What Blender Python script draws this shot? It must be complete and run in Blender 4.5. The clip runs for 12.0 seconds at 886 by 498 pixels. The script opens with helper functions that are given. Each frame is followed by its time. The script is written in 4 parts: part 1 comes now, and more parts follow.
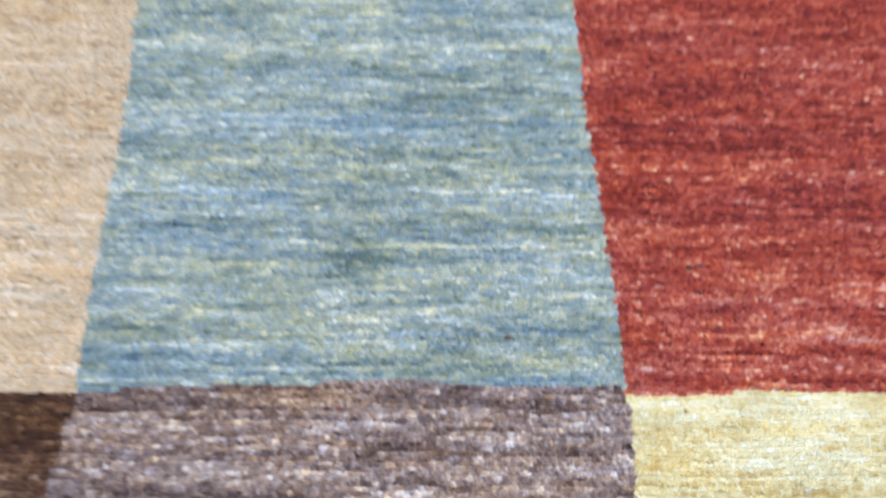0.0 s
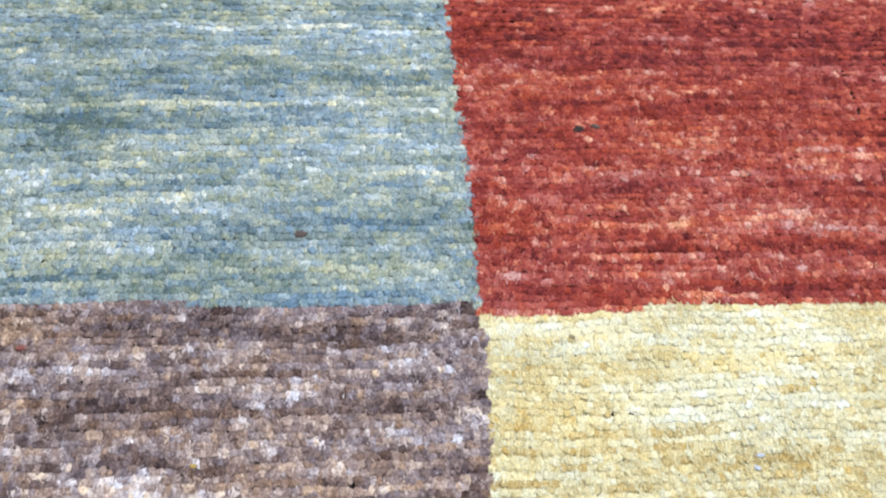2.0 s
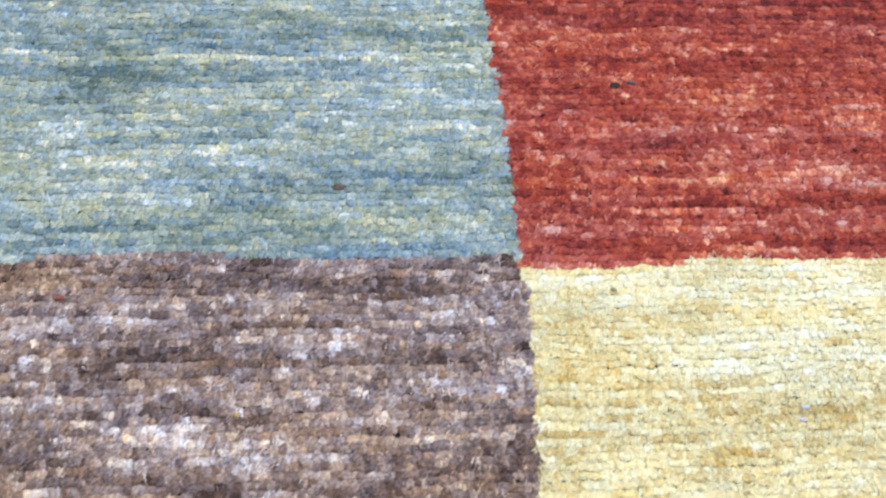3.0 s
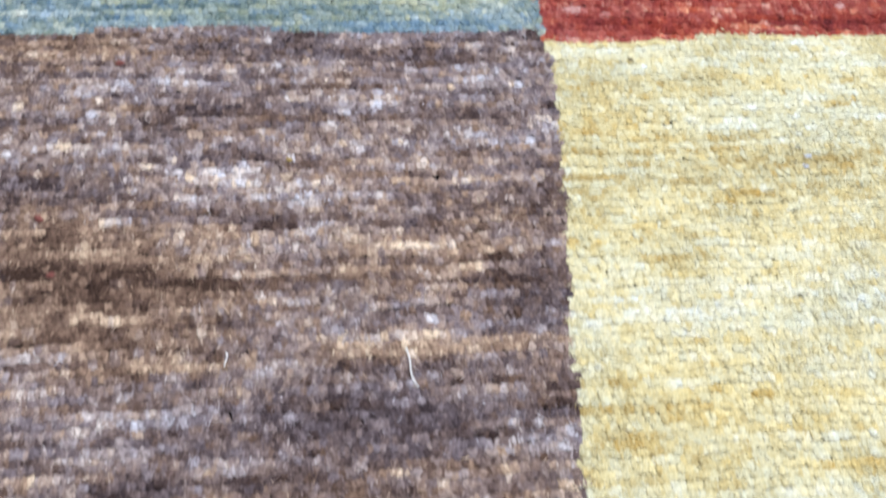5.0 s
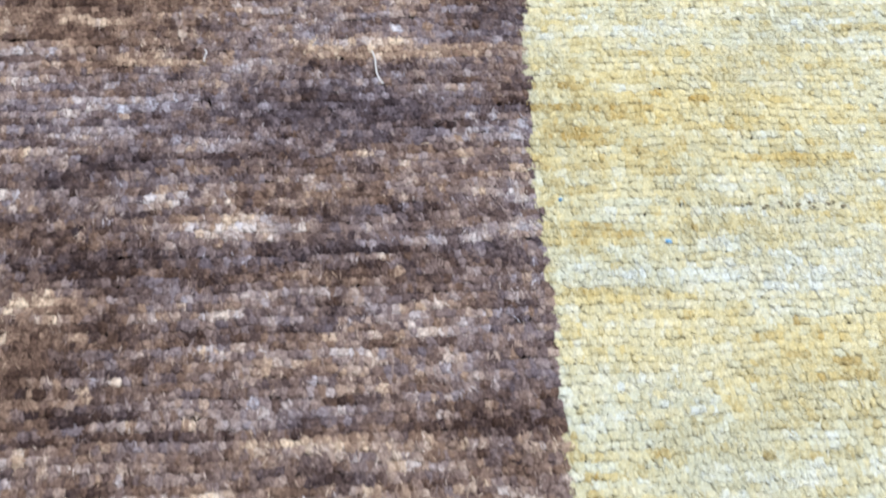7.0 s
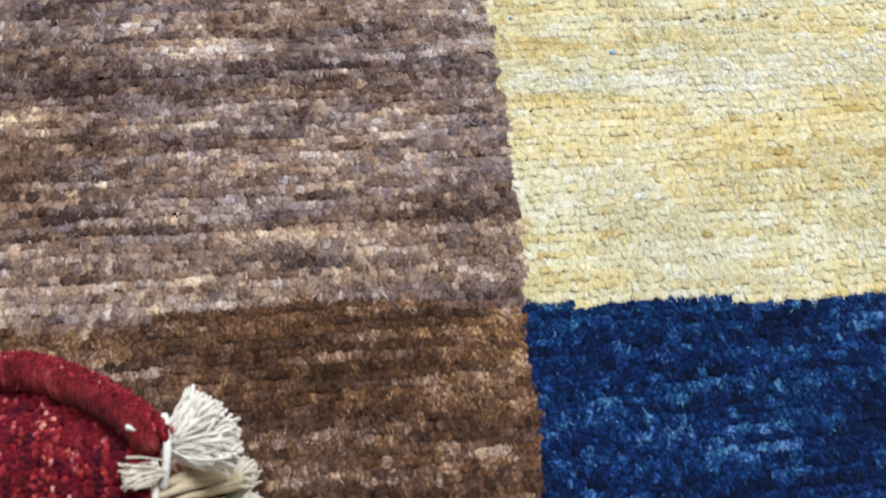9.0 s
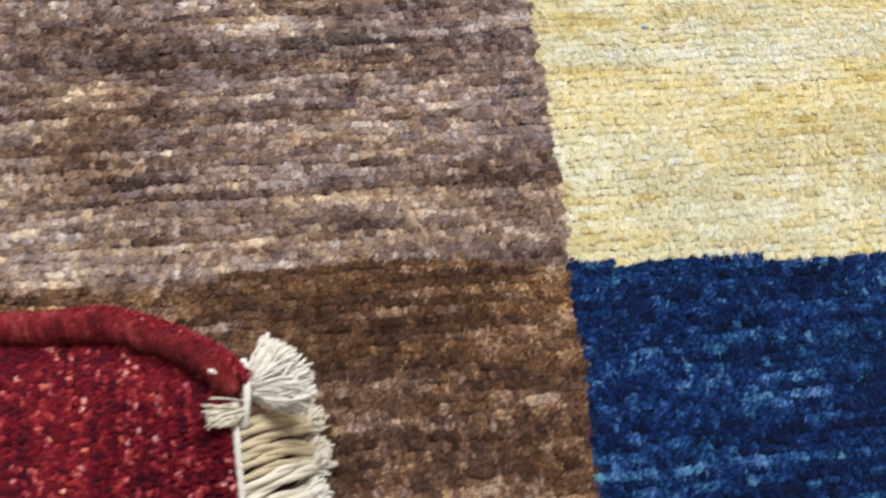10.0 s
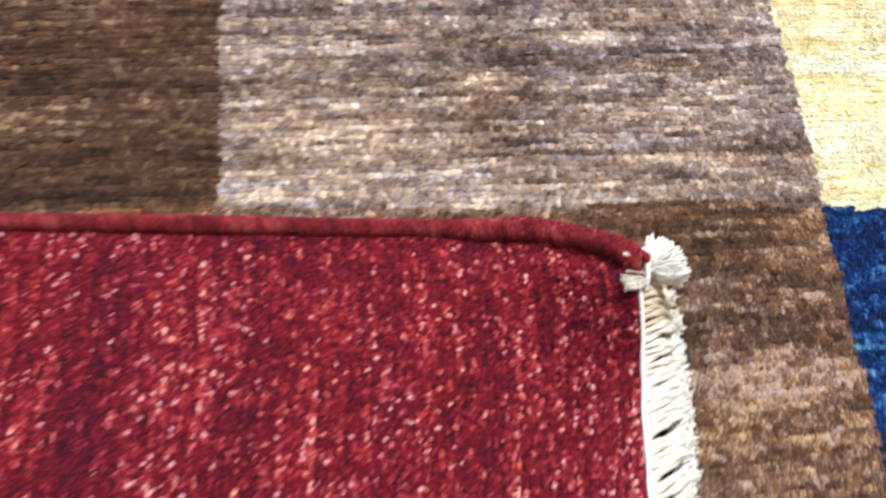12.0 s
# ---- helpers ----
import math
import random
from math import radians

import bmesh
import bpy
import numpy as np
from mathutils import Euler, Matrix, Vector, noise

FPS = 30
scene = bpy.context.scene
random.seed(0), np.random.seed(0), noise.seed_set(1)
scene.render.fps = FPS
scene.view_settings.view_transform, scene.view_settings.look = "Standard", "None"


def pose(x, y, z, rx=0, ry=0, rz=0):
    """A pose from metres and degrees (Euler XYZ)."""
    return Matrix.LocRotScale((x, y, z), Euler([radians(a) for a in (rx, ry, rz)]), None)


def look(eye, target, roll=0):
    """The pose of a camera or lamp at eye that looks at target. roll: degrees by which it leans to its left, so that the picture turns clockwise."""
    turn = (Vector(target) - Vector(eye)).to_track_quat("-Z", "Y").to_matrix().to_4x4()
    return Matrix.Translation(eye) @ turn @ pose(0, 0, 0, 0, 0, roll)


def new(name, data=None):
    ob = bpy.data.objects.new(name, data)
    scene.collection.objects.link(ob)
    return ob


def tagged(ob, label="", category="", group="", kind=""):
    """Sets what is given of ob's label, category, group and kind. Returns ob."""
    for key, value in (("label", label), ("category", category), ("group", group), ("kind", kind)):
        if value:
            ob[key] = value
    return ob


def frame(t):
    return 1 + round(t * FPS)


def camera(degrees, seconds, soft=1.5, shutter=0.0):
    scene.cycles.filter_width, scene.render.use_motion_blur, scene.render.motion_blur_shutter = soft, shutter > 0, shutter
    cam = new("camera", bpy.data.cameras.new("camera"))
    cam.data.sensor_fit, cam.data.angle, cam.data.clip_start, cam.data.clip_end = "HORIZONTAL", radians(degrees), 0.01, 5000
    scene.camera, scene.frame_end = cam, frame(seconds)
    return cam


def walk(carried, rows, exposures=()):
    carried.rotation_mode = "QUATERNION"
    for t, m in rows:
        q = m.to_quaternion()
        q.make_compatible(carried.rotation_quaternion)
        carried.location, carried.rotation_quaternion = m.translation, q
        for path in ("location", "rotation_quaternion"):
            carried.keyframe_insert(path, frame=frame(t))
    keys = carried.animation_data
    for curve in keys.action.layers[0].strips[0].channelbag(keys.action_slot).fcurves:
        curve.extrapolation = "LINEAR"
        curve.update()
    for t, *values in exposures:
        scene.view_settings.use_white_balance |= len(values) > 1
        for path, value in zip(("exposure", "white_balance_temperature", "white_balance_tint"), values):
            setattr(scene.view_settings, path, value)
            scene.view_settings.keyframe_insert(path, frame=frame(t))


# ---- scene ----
cam = camera(42.0, 12.0, soft=2.2, shutter=0.65)
PATH = [
    (0, (-0.124, -0.326, 0.551), (-0.053, 0.894, -1.032), 3.2),
    (0.5, (-0.104, -0.273, 0.448), (-0.004, 0.905, -1.165), 5.2),
    (1, (-0.072, -0.234, 0.383), (0.073, 0.944, -1.227), 6.6),
    (1.5, (-0.057, -0.221, 0.354), (0.138, 0.956, -1.252), 8.1),
    (2, (-0.052, -0.221, 0.345), (0.142, 0.942, -1.27), 6.9),
    (2.5, (-0.055, -0.224, 0.336), (0.149, 0.926, -1.288), 7.4),
    (2.7, (-0.06, -0.225, 0.335), (0.144, 0.925, -1.288), 7.5),
    (4.3, (-0.095, -0.275, 0.322), (0.137, 0.858, -1.31), 8.9),
    (4.5, (-0.094, -0.283, 0.323), (0.14, 0.838, -1.317), 8.8),
    (5, (-0.091, -0.305, 0.319), (0.141, 0.785, -1.342), 8.5),
    (5.5, (-0.094, -0.327, 0.317), (0.138, 0.712, -1.376), 9.4),
    (6, (-0.093, -0.348, 0.317), (0.145, 0.669, -1.388), 10.1),
    (6.5, (-0.092, -0.366, 0.312), (0.17, 0.624, -1.406), 11.3),
    (7, (-0.091, -0.382, 0.31), (0.173, 0.58, -1.424), 11.8),
    (7.5, (-0.087, -0.394, 0.309), (0.178, 0.549, -1.435), 12.0),
    (7.7, (-0.087, -0.401, 0.308), (0.174, 0.54, -1.437), 11.6),
    (9.3, (-0.087, -0.446, 0.314), (0.187, 0.456, -1.449), 10.8),
    (9.5, (-0.093, -0.449, 0.318), (0.187, 0.456, -1.444), 11.1),
    (10, (-0.107, -0.458, 0.322), (0.173, 0.447, -1.44), 10.7),
    (10.5, (-0.142, -0.47, 0.341), (0.142, 0.433, -1.421), 9.8),
    (11, (-0.187, -0.471, 0.38), (0.072, 0.452, -1.375), 8.4),
    (11.4, (-0.213, -0.488, 0.403), (0.005, 0.48, -1.333), 6.1),
    (11.5, (-0.223, -0.497, 0.405), (0.011, 0.473, -1.329), 7.0),
    (11.6, (-0.224, -0.511, 0.402), (0.006, 0.469, -1.326), 7.3),
    (12, (-0.261, -0.556, 0.426), (0.015, 0.419, -1.298), 11.4),
]
walk(cam, [(t, look(eye, target, roll)) for t, eye, target, roll in PATH],
     exposures=[(0.0, -0.22, 5700, 10), (2.5, -0.16, 5700, 10), (5.0, -0.20, 5600, 10), (7.5, -0.34, 5550, 10),
                (9.5, -0.34, 6400, 9), (10.5, -0.42, 6650, 9), (11.5, -0.08, 6150, 8), (12.0, 0.20, 6100, 10)])
cam.data.dof.use_dof, cam.data.dof.focus_distance, cam.data.dof.aperture_fstop = True, 0.40, 32.0

# ---- world and light ----
world = bpy.data.worlds.new("world")
scene.world = world
world.use_nodes = True
world.node_tree.nodes["Background"].inputs["Color"].default_value = (0.75, 0.85, 1.0, 1)
world.node_tree.nodes["Background"].inputs["Strength"].default_value = 0.3

LAMP_AT, LAMP_SIZE, LAMP_WATTS = (0.3, 0.65, 2.52), (2.2, 1.2), 122.0
lamp_data = bpy.data.lights.new("ceiling_lamp", "AREA")
lamp_data.shape, lamp_data.size, lamp_data.size_y = "RECTANGLE", LAMP_SIZE[0], LAMP_SIZE[1]
lamp_data.energy, lamp_data.color = LAMP_WATTS, (1.0, 1.0, 1.0)
lamp = new("ceiling_lamp", lamp_data)
lamp.location = LAMP_AT

# ---- small helpers ----
def lin(c):
    return tuple((v / 255 / 12.92) if v / 255 <= 0.04045 else ((v / 255 + 0.055) / 1.055) ** 2.4 for v in c)


def hashed(ix, iy, seed):
    h = (ix.astype(np.int64) * 374761393 + iy.astype(np.int64) * 668265263 + seed * 982451653) & 0xFFFFFFFF
    h = ((h ^ (h >> 13)) * 1274126177) & 0xFFFFFFFF
    h = h ^ (h >> 16)
    return (h & 0xFFFFFF) / float(0xFFFFFF)


def smooth_noise(x, y, seed):
    """Value noise from -1 to 1, over arrays."""
    ix, iy = np.floor(x), np.floor(y)
    fx, fy = x - ix, y - iy
    fx, fy = fx * fx * (3 - 2 * fx), fy * fy * (3 - 2 * fy)
    a, b = hashed(ix, iy, seed), hashed(ix + 1, iy, seed)
    c, d = hashed(ix, iy + 1, seed), hashed(ix + 1, iy + 1, seed)
    return 2 * ((a * (1 - fx) + b * fx) * (1 - fy) + (c * (1 - fx) + d * fx) * fy) - 1


def line_noise(x, row, seed):
    """Noise along x that is independent from row to row."""
    ix = np.floor(x)
    fx = x - ix
    fx = fx * fx * (3 - 2 * fx)
    return 2 * (hashed(ix, row, seed) * (1 - fx) + hashed(ix + 1, row, seed) * fx) - 1


def mesh_of(name, verts, faces, smooth=True, values=None):
    me = bpy.data.meshes.new(name)
    verts, faces = np.asarray(verts, np.float32), np.asarray(faces, np.int32)
    k = faces.shape[1]
    me.vertices.add(len(verts))
    me.vertices.foreach_set("co", verts.ravel())
    me.loops.add(faces.size)
    me.loops.foreach_set("vertex_index", faces.ravel())
    me.polygons.add(len(faces))
    me.polygons.foreach_set("loop_start", np.arange(0, faces.size, k, dtype=np.int32))
    me.polygons.foreach_set("loop_total", np.full(len(faces), k, np.int32))
    me.polygons.foreach_set("use_smooth", np.full(len(faces), smooth, bool))
    for key, data in (values or {}).items():
        me.attributes.new(key, "FLOAT", "POINT").data.foreach_set("value", np.asarray(data, np.float32))
    me.update(calc_edges=True)
    me.validate()
    return me


def part(name, data, material, parent, label="", kind=""):
    """One mesh under a thing; data is a bmesh or a mesh."""
    if isinstance(data, bmesh.types.BMesh):
        me = bpy.data.meshes.new(name)
        data.to_mesh(me)
        data.free()
    else:
        me = data
    if material and not me.materials:
        me.materials.append(material)
    ob = new(name, me)
    ob.parent = parent
    return tagged(ob, label, kind=kind)


def box(name, size, at, material, parent=None, bevel=0.0):
    bm = bmesh.new()
    bmesh.ops.create_cube(bm, size=1.0, matrix=Matrix.Translation(at) @ Matrix.Diagonal((*size, 1)))
    if bevel:
        bmesh.ops.bevel(bm, geom=list(bm.edges), offset=bevel, segments=2, affect="EDGES", profile=0.5)
    return part(name, bm, material, parent)


def tube(points, radius, sides=8, ridge=0.0, pitch=0.0012, twist=0.0, lobes=0):
    """Verts and quads of a cord along points (n x 3); radius is a number or one for each point.
    ridge and pitch: the turns of a wrapped yarn; lobes and twist: the plies of a twisted cord."""
    pts = np.asarray(points, float)
    n = len(pts)
    rad = np.full(n, radius) if np.isscalar(radius) else np.asarray(radius, float)
    tan = np.gradient(pts, axis=0)
    tan /= np.linalg.norm(tan, axis=1)[:, None] + 1e-12
    up = np.tile((0.0, 0.0, 1.0), (n, 1))
    up[np.abs(tan[:, 2]) > 0.9] = (0, 1, 0)
    side = np.cross(tan, up)
    side /= np.linalg.norm(side, axis=1)[:, None] + 1e-12
    top = np.cross(side, tan)
    run = np.r_[0, np.cumsum(np.linalg.norm(np.diff(pts, axis=0), axis=1))]
    ang = np.linspace(0, 2 * np.pi, sides, endpoint=False)
    a = ang[None, :] + 0 * run[:, None]
    r = rad[:, None] * np.ones_like(a)
    if ridge:
        r = r + ridge * np.abs(np.sin(np.pi * (run[:, None] / pitch + a / (2 * np.pi))))
    if lobes:
        r = r * (0.82 + 0.25 * np.abs(np.cos(lobes / 2 * (a + twist * run[:, None]))))
    co = pts[:, None] + r[..., None] * (np.cos(a)[..., None] * side[:, None] + np.sin(a)[..., None] * top[:, None])
    co = np.concatenate([co.reshape(-1, 3), pts[:1], pts[-1:]])
    i, j = np.meshgrid(np.arange(n - 1), np.arange(sides), indexing="ij")
    k = (j + 1) % sides
    quads = np.stack([i * sides + j, i * sides + k, (i + 1) * sides + k, (i + 1) * sides + j], -1).reshape(-1, 4)
    e = np.arange(sides)
    f = (e + 1) % sides
    s, t = n * sides, n * sides + 1
    cap = [np.stack([f, e, 0 * e + s, 0 * e + s], 1), np.stack([(n - 1) * sides + e, (n - 1) * sides + f, 0 * e + t, 0 * e + t], 1)]
    tris = np.concatenate([quads[:, [0, 1, 2]], quads[:, [0, 2, 3]], cap[0][:, :3], cap[1][:, :3]])
    return co, tris


def joined(pieces):
    verts, faces, base = [], [], 0
    for v, f in pieces:
        verts.append(v)
        faces.append(np.asarray(f) + base)
        base += len(v)
    return np.concatenate(verts), np.concatenate(faces)


# ---- materials ----
def yarn_material(name, stops, tints, grain=0.36, rough=0.9, sheen=0.05, fibre=(4200.0, 800.0, 2400.0), mottled=0.75, soft=0.6, spot=950.0):
    """Dyed wool. stops: (place, colour) over the tuft's own 'yarn' value; tints: two colours for its 'tone'."""
    m = bpy.data.materials.new(name)
    m.use_nodes = True
    nt = m.node_tree
    nd, ln = nt.nodes, nt.links
    bsdf = nd["Principled BSDF"]
    bsdf.inputs["Roughness"].default_value = rough
    bsdf.inputs["Specular IOR Level"].default_value = 0.15
    bsdf.inputs["Sheen Weight"].default_value = sheen
    bsdf.inputs["Sheen Roughness"].default_value = 0.45
    yarn = nd.new("ShaderNodeAttribute")
    yarn.attribute_name = "yarn"
    tone = nd.new("ShaderNodeAttribute")
    tone.attribute_name = "tone"
    ramp = nd.new("ShaderNodeValToRGB")
    el = ramp.color_ramp.elements
    while len(el) < len(stops):
        el.new(0.5)
    for e, (p, c) in zip(el, stops):
        e.position, e.color = p, (*lin(c), 1)
    where = nd.new("ShaderNodeTexCoord")
    mottle = nd.new("ShaderNodeTexNoise")
    mottle.inputs["Scale"].default_value, mottle.inputs["Detail"].default_value = spot, 2.0
    mottle.inputs["Roughness"].default_value = 0.5
    ln.new(where.outputs["Object"], mottle.inputs["Vector"])
    shift = nd.new("ShaderNodeMath")
    shift.operation = "MULTIPLY_ADD"
    shift.inputs[1].default_value, shift.inputs[2].default_value = mottled, -0.5 * mottled
    ln.new(mottle.outputs["Fac"], shift.inputs[0])
    total = nd.new("ShaderNodeMath")
    total.operation = "ADD"
    ln.new(yarn.outputs["Fac"], total.inputs[0])
    ln.new(shift.outputs["Value"], total.inputs[1])
    ln.new(total.outputs["Value"], ramp.inputs["Fac"])
    cool = nd.new("ShaderNodeMix")
    cool.data_type, cool.blend_type, cool.clamp_result, cool.clamp_factor = "RGBA", "MIX", False, False
    mid = lin((128, 128, 128))[0]
    cool.inputs["A"].default_value, cool.inputs["B"].default_value = (*(v / mid for v in lin(tints[0])), 1), (*(v / mid for v in lin(tints[1])), 1)
    ln.new(tone.outputs["Fac"], cool.inputs["Factor"])
    over = nd.new("ShaderNodeMix")
    over.data_type, over.blend_type, over.clamp_result = "RGBA", "MULTIPLY", False
    over.inputs["Factor"].default_value = 1.0
    ln.new(ramp.outputs["Color"], over.inputs["A"])
    ln.new(cool.outputs["Result"], over.inputs["B"])
    co = nd.new("ShaderNodeTexCoord")
    mp = nd.new("ShaderNodeMapping")
    mp.inputs["Scale"].default_value = fibre
    ln.new(co.outputs["Object"], mp.inputs["Vector"])
    fine = nd.new("ShaderNodeTexNoise")
    fine.inputs["Scale"].default_value, fine.inputs["Detail"].default_value = 1.0, 3.0
    ln.new(mp.outputs["Vector"], fine.inputs["Vector"])
    rng = nd.new("ShaderNodeMapRange")
    rng.inputs["From Min"].default_value, rng.inputs["From Max"].default_value = 0.3, 0.7
    rng.inputs["To Min"].default_value, rng.inputs["To Max"].default_value = 1 - grain, 1 + grain * 0.6
    ln.new(fine.outputs["Fac"], rng.inputs["Value"])
    mul = nd.new("ShaderNodeMix")
    mul.data_type, mul.blend_type = "RGBA", "MULTIPLY"
    mul.inputs["Factor"].default_value = 1.0
    ln.new(over.outputs["Result"], mul.inputs["A"])
    ln.new(rng.outputs["Result"], mul.inputs["B"])
    ln.new(mul.outputs["Result"], bsdf.inputs["Base Color"])
    bump = nd.new("ShaderNodeBump")
    bump.inputs["Strength"].default_value, bump.inputs["Distance"].default_value = 0.6, 0.0006
    ln.new(fine.outputs["Fac"], bump.inputs["Height"])
    # loose fibres blur the knots' own slopes: the normal is drawn towards the pile's upward one
    face = nd.new("ShaderNodeNewGeometry")
    lean = nd.new("ShaderNodeVectorMath")
    lean.operation = "MULTIPLY_ADD"
    lean.inputs[1].default_value, lean.inputs[2].default_value = (1 - soft, 1 - soft, 1 - soft), (0, 0, soft)
    ln.new(face.outputs["Normal"], lean.inputs[0])
    unit = nd.new("ShaderNodeVectorMath")
    unit.operation = "NORMALIZE"
    ln.new(lean.outputs["Vector"], unit.inputs[0])
    ln.new(unit.outputs["Vector"], bump.inputs["Normal"])
    ln.new(bump.outputs["Normal"], bsdf.inputs["Normal"])
    return m


def plain_material(name, colour, rough=0.8, scale=8.0, vary=0.12, bump_by=0.0005):
    m = bpy.data.materials.new(name)
    m.use_nodes = True
    nt = m.node_tree
    nd, ln = nt.nodes, nt.links
    bsdf = nd["Principled BSDF"]
    bsdf.inputs["Roughness"].default_value = rough
    co = nd.new("ShaderNodeTexCoord")
    fine = nd.new("ShaderNodeTexNoise")
    fine.inputs["Scale"].default_value, fine.inputs["Detail"].default_value = scale, 6.0
    ln.new(co.outputs["Object"], fine.inputs["Vector"])
    ramp = nd.new("ShaderNodeValToRGB")
    c = lin(colour)
    ramp.color_ramp.elements[0].position, ramp.color_ramp.elements[1].position = 0.3, 0.7
    ramp.color_ramp.elements[0].color = (*(v * (1 - vary) for v in c), 1)
    ramp.color_ramp.elements[1].color = (*(min(1, v * (1 + vary)) for v in c), 1)
    ln.new(fine.outputs["Fac"], ramp.inputs["Fac"])
    ln.new(ramp.outputs["Color"], bsdf.inputs["Base Color"])
    bump = nd.new("ShaderNodeBump")
    bump.inputs["Strength"].default_value, bump.inputs["Distance"].default_value = 0.5, bump_by
    ln.new(fine.outputs["Fac"], bump.inputs["Height"])
    ln.new(bump.outputs["Normal"], bsdf.inputs["Normal"])
    return m


GREY = (128, 128, 128)
WOOL = {
    "slate_blue": yarn_material("wool_slate_blue", [(0.0, (78, 98, 108)), (0.3, (118, 136, 141)), (0.52, (145, 158, 157)), (0.75, (172, 182, 178)), (1.0, (220, 224, 219))], ((120, 126, 136), (136, 131, 117)), soft=0.7),
    "brick_red": yarn_material("wool_brick_red", [(0.0, (88, 30, 30)), (0.3, (134, 52, 46)), (0.55, (160, 74, 62)), (0.8, (188, 110, 94)), (1.0, (218, 166, 146))], ((124, 126, 134), (136, 131, 116))),
    "taupe": yarn_material("wool_taupe", [(0.0, (58, 46, 45)), (0.25, (96, 82, 80)), (0.5, (134, 119, 116)), (0.75, (176, 163, 158)), (1.0, (226, 220, 216))], ((126, 127, 133), (136, 127, 115))),
    "straw": yarn_material("wool_straw", [(0.0, (186, 160, 102)), (0.25, (210, 195, 148)), (0.5, (222, 213, 176)), (0.75, (228, 222, 194)), (1.0, (237, 235, 222))], ((127, 129, 129), (132, 128, 114)), soft=0.85),
    "navy": yarn_material("wool_navy", [(0.0, (1, 10, 34)), (0.3, (4, 26, 68)), (0.5, (12, 42, 94)), (0.75, (36, 78, 134)), (1.0, (104, 150, 194))], ((126, 126, 134), (118, 133, 127)), grain=0.6, sheen=0.02, mottled=1.3),
    "umber": yarn_material("wool_umber", [(0.0, (44, 30, 24)), (0.3, (70, 51, 41)), (0.55, (95, 71, 57)), (0.8, (132, 104, 86)), (1.0, (190, 166, 148))], ((124, 125, 132), (136, 130, 116)), grain=0.55, sheen=0.05, mottled=1.0),
    "sand": yarn_material("wool_sand", [(0.0, (160, 134, 106)), (0.3, (190, 170, 142)), (0.55, (207, 187, 160)), (0.8, (221, 205, 184)), (1.0, (238, 230, 218))], ((125, 127, 131), (134, 128, 120))),
    "coffee": yarn_material("wool_coffee", [(0.0, (40, 26, 20)), (0.3, (70, 48, 38)), (0.55, (92, 67, 52)), (0.8, (122, 95, 75)), (1.0, (172, 146, 124))], ((126, 126, 131), (134, 130, 118)), grain=0.55, sheen=0.05, mottled=0.9),
    "rust": yarn_material("wool_rust_orange", [(0.0, (84, 40, 24)), (0.3, (116, 70, 44)), (0.55, (140, 92, 60)), (0.8, (172, 126, 92)), (1.0, (216, 176, 146))], ((124, 126, 132), (136, 130, 118))),
    "crimson": yarn_material("wool_crimson", [(0.0, (60, 8, 28)), (0.3, (98, 13, 32)), (0.55, (121, 23, 39)), (0.8, (178, 66, 70)), (1.0, (232, 172, 164))], ((127, 124, 138), (138, 128, 118)), grain=0.40, soft=0.3),
}
M_CORD = yarn_material("wool_cord", [(0.0, (74, 13, 22)), (0.5, (126, 34, 42)), (1.0, (178, 84, 84))], (GREY, GREY), grain=0.6, fibre=(2200, 350, 350), soft=0.0)
M_COTTON = plain_material("cotton_fringe", (228, 221, 206), 0.9, 900.0, 0.12, 0.0005)
# yellowed cotton, tinted darker to hold the shade beneath the end tassel
M_COTTON_AGED_SHADED = plain_material("cotton_yellowed_shaded", (200, 185, 156), 0.9, 700.0, 0.14, 0.0005)
M_COTTON_CREAM = plain_material("cotton_cream", (234, 231, 223), 0.9, 1200.0, 0.10, 0.0004)
M_COTTON_WHITE = plain_material("cotton_white", (236, 234, 230), 0.9, 1200.0, 0.08, 0.0004)
M_BASE = plain_material("rug_foundation", (40, 32, 28), 0.95, 400.0, 0.3)
M_WALL = plain_material("wall_paint", (226, 222, 214), 0.8, 3.0, 0.03)
M_CEIL = plain_material("ceiling_paint", (236, 234, 230), 0.85, 3.0, 0.02)
M_FLOOR = plain_material("floor_boards", (140, 128, 116), 0.5, 6.0, 0.2)
M_METAL = plain_material("lamp_frame_paint", (236, 236, 236), 0.4, 10.0, 0.02)

# ---- the room: floor, four walls, ceiling ----
FLOOR_Z, TOP_Z, X0, X1, Y0, Y1 = -0.014, 2.6, -2.6, 2.4, -3.0, 2.6
def structure(name, size, at, material, label):
    ob = box(name, size, at, material)
    return tagged(ob, label, name.split("_")[0], kind="structure")


structure("floor", (X1 - X0 + 0.4, Y1 - Y0 + 0.4, 0.1), ((X0 + X1) / 2, (Y0 + Y1) / 2, FLOOR_Z - 0.05), M_FLOOR, "plain brown wooden floor under the rug")
structure("ceiling", (X1 - X0 + 0.4, Y1 - Y0 + 0.4, 0.1), ((X0 + X1) / 2, (Y0 + Y1) / 2, TOP_Z + 0.05), M_CEIL, "plain white painted ceiling")
HZ, MZ = TOP_Z - FLOOR_Z, (TOP_Z + FLOOR_Z) / 2
structure("wall_north", (X1 - X0 + 0.4, 0.2, HZ), ((X0 + X1) / 2, Y1 + 0.1, MZ), M_WALL, "plain off-white painted wall")
structure("wall_south", (X1 - X0 + 0.4, 0.2, HZ), ((X0 + X1) / 2, Y0 - 0.1, MZ), M_WALL, "plain off-white painted wall")
structure("wall_west", (0.2, Y1 - Y0, HZ), (X0 - 0.1, (Y0 + Y1) / 2, MZ), M_WALL, "plain off-white painted wall")
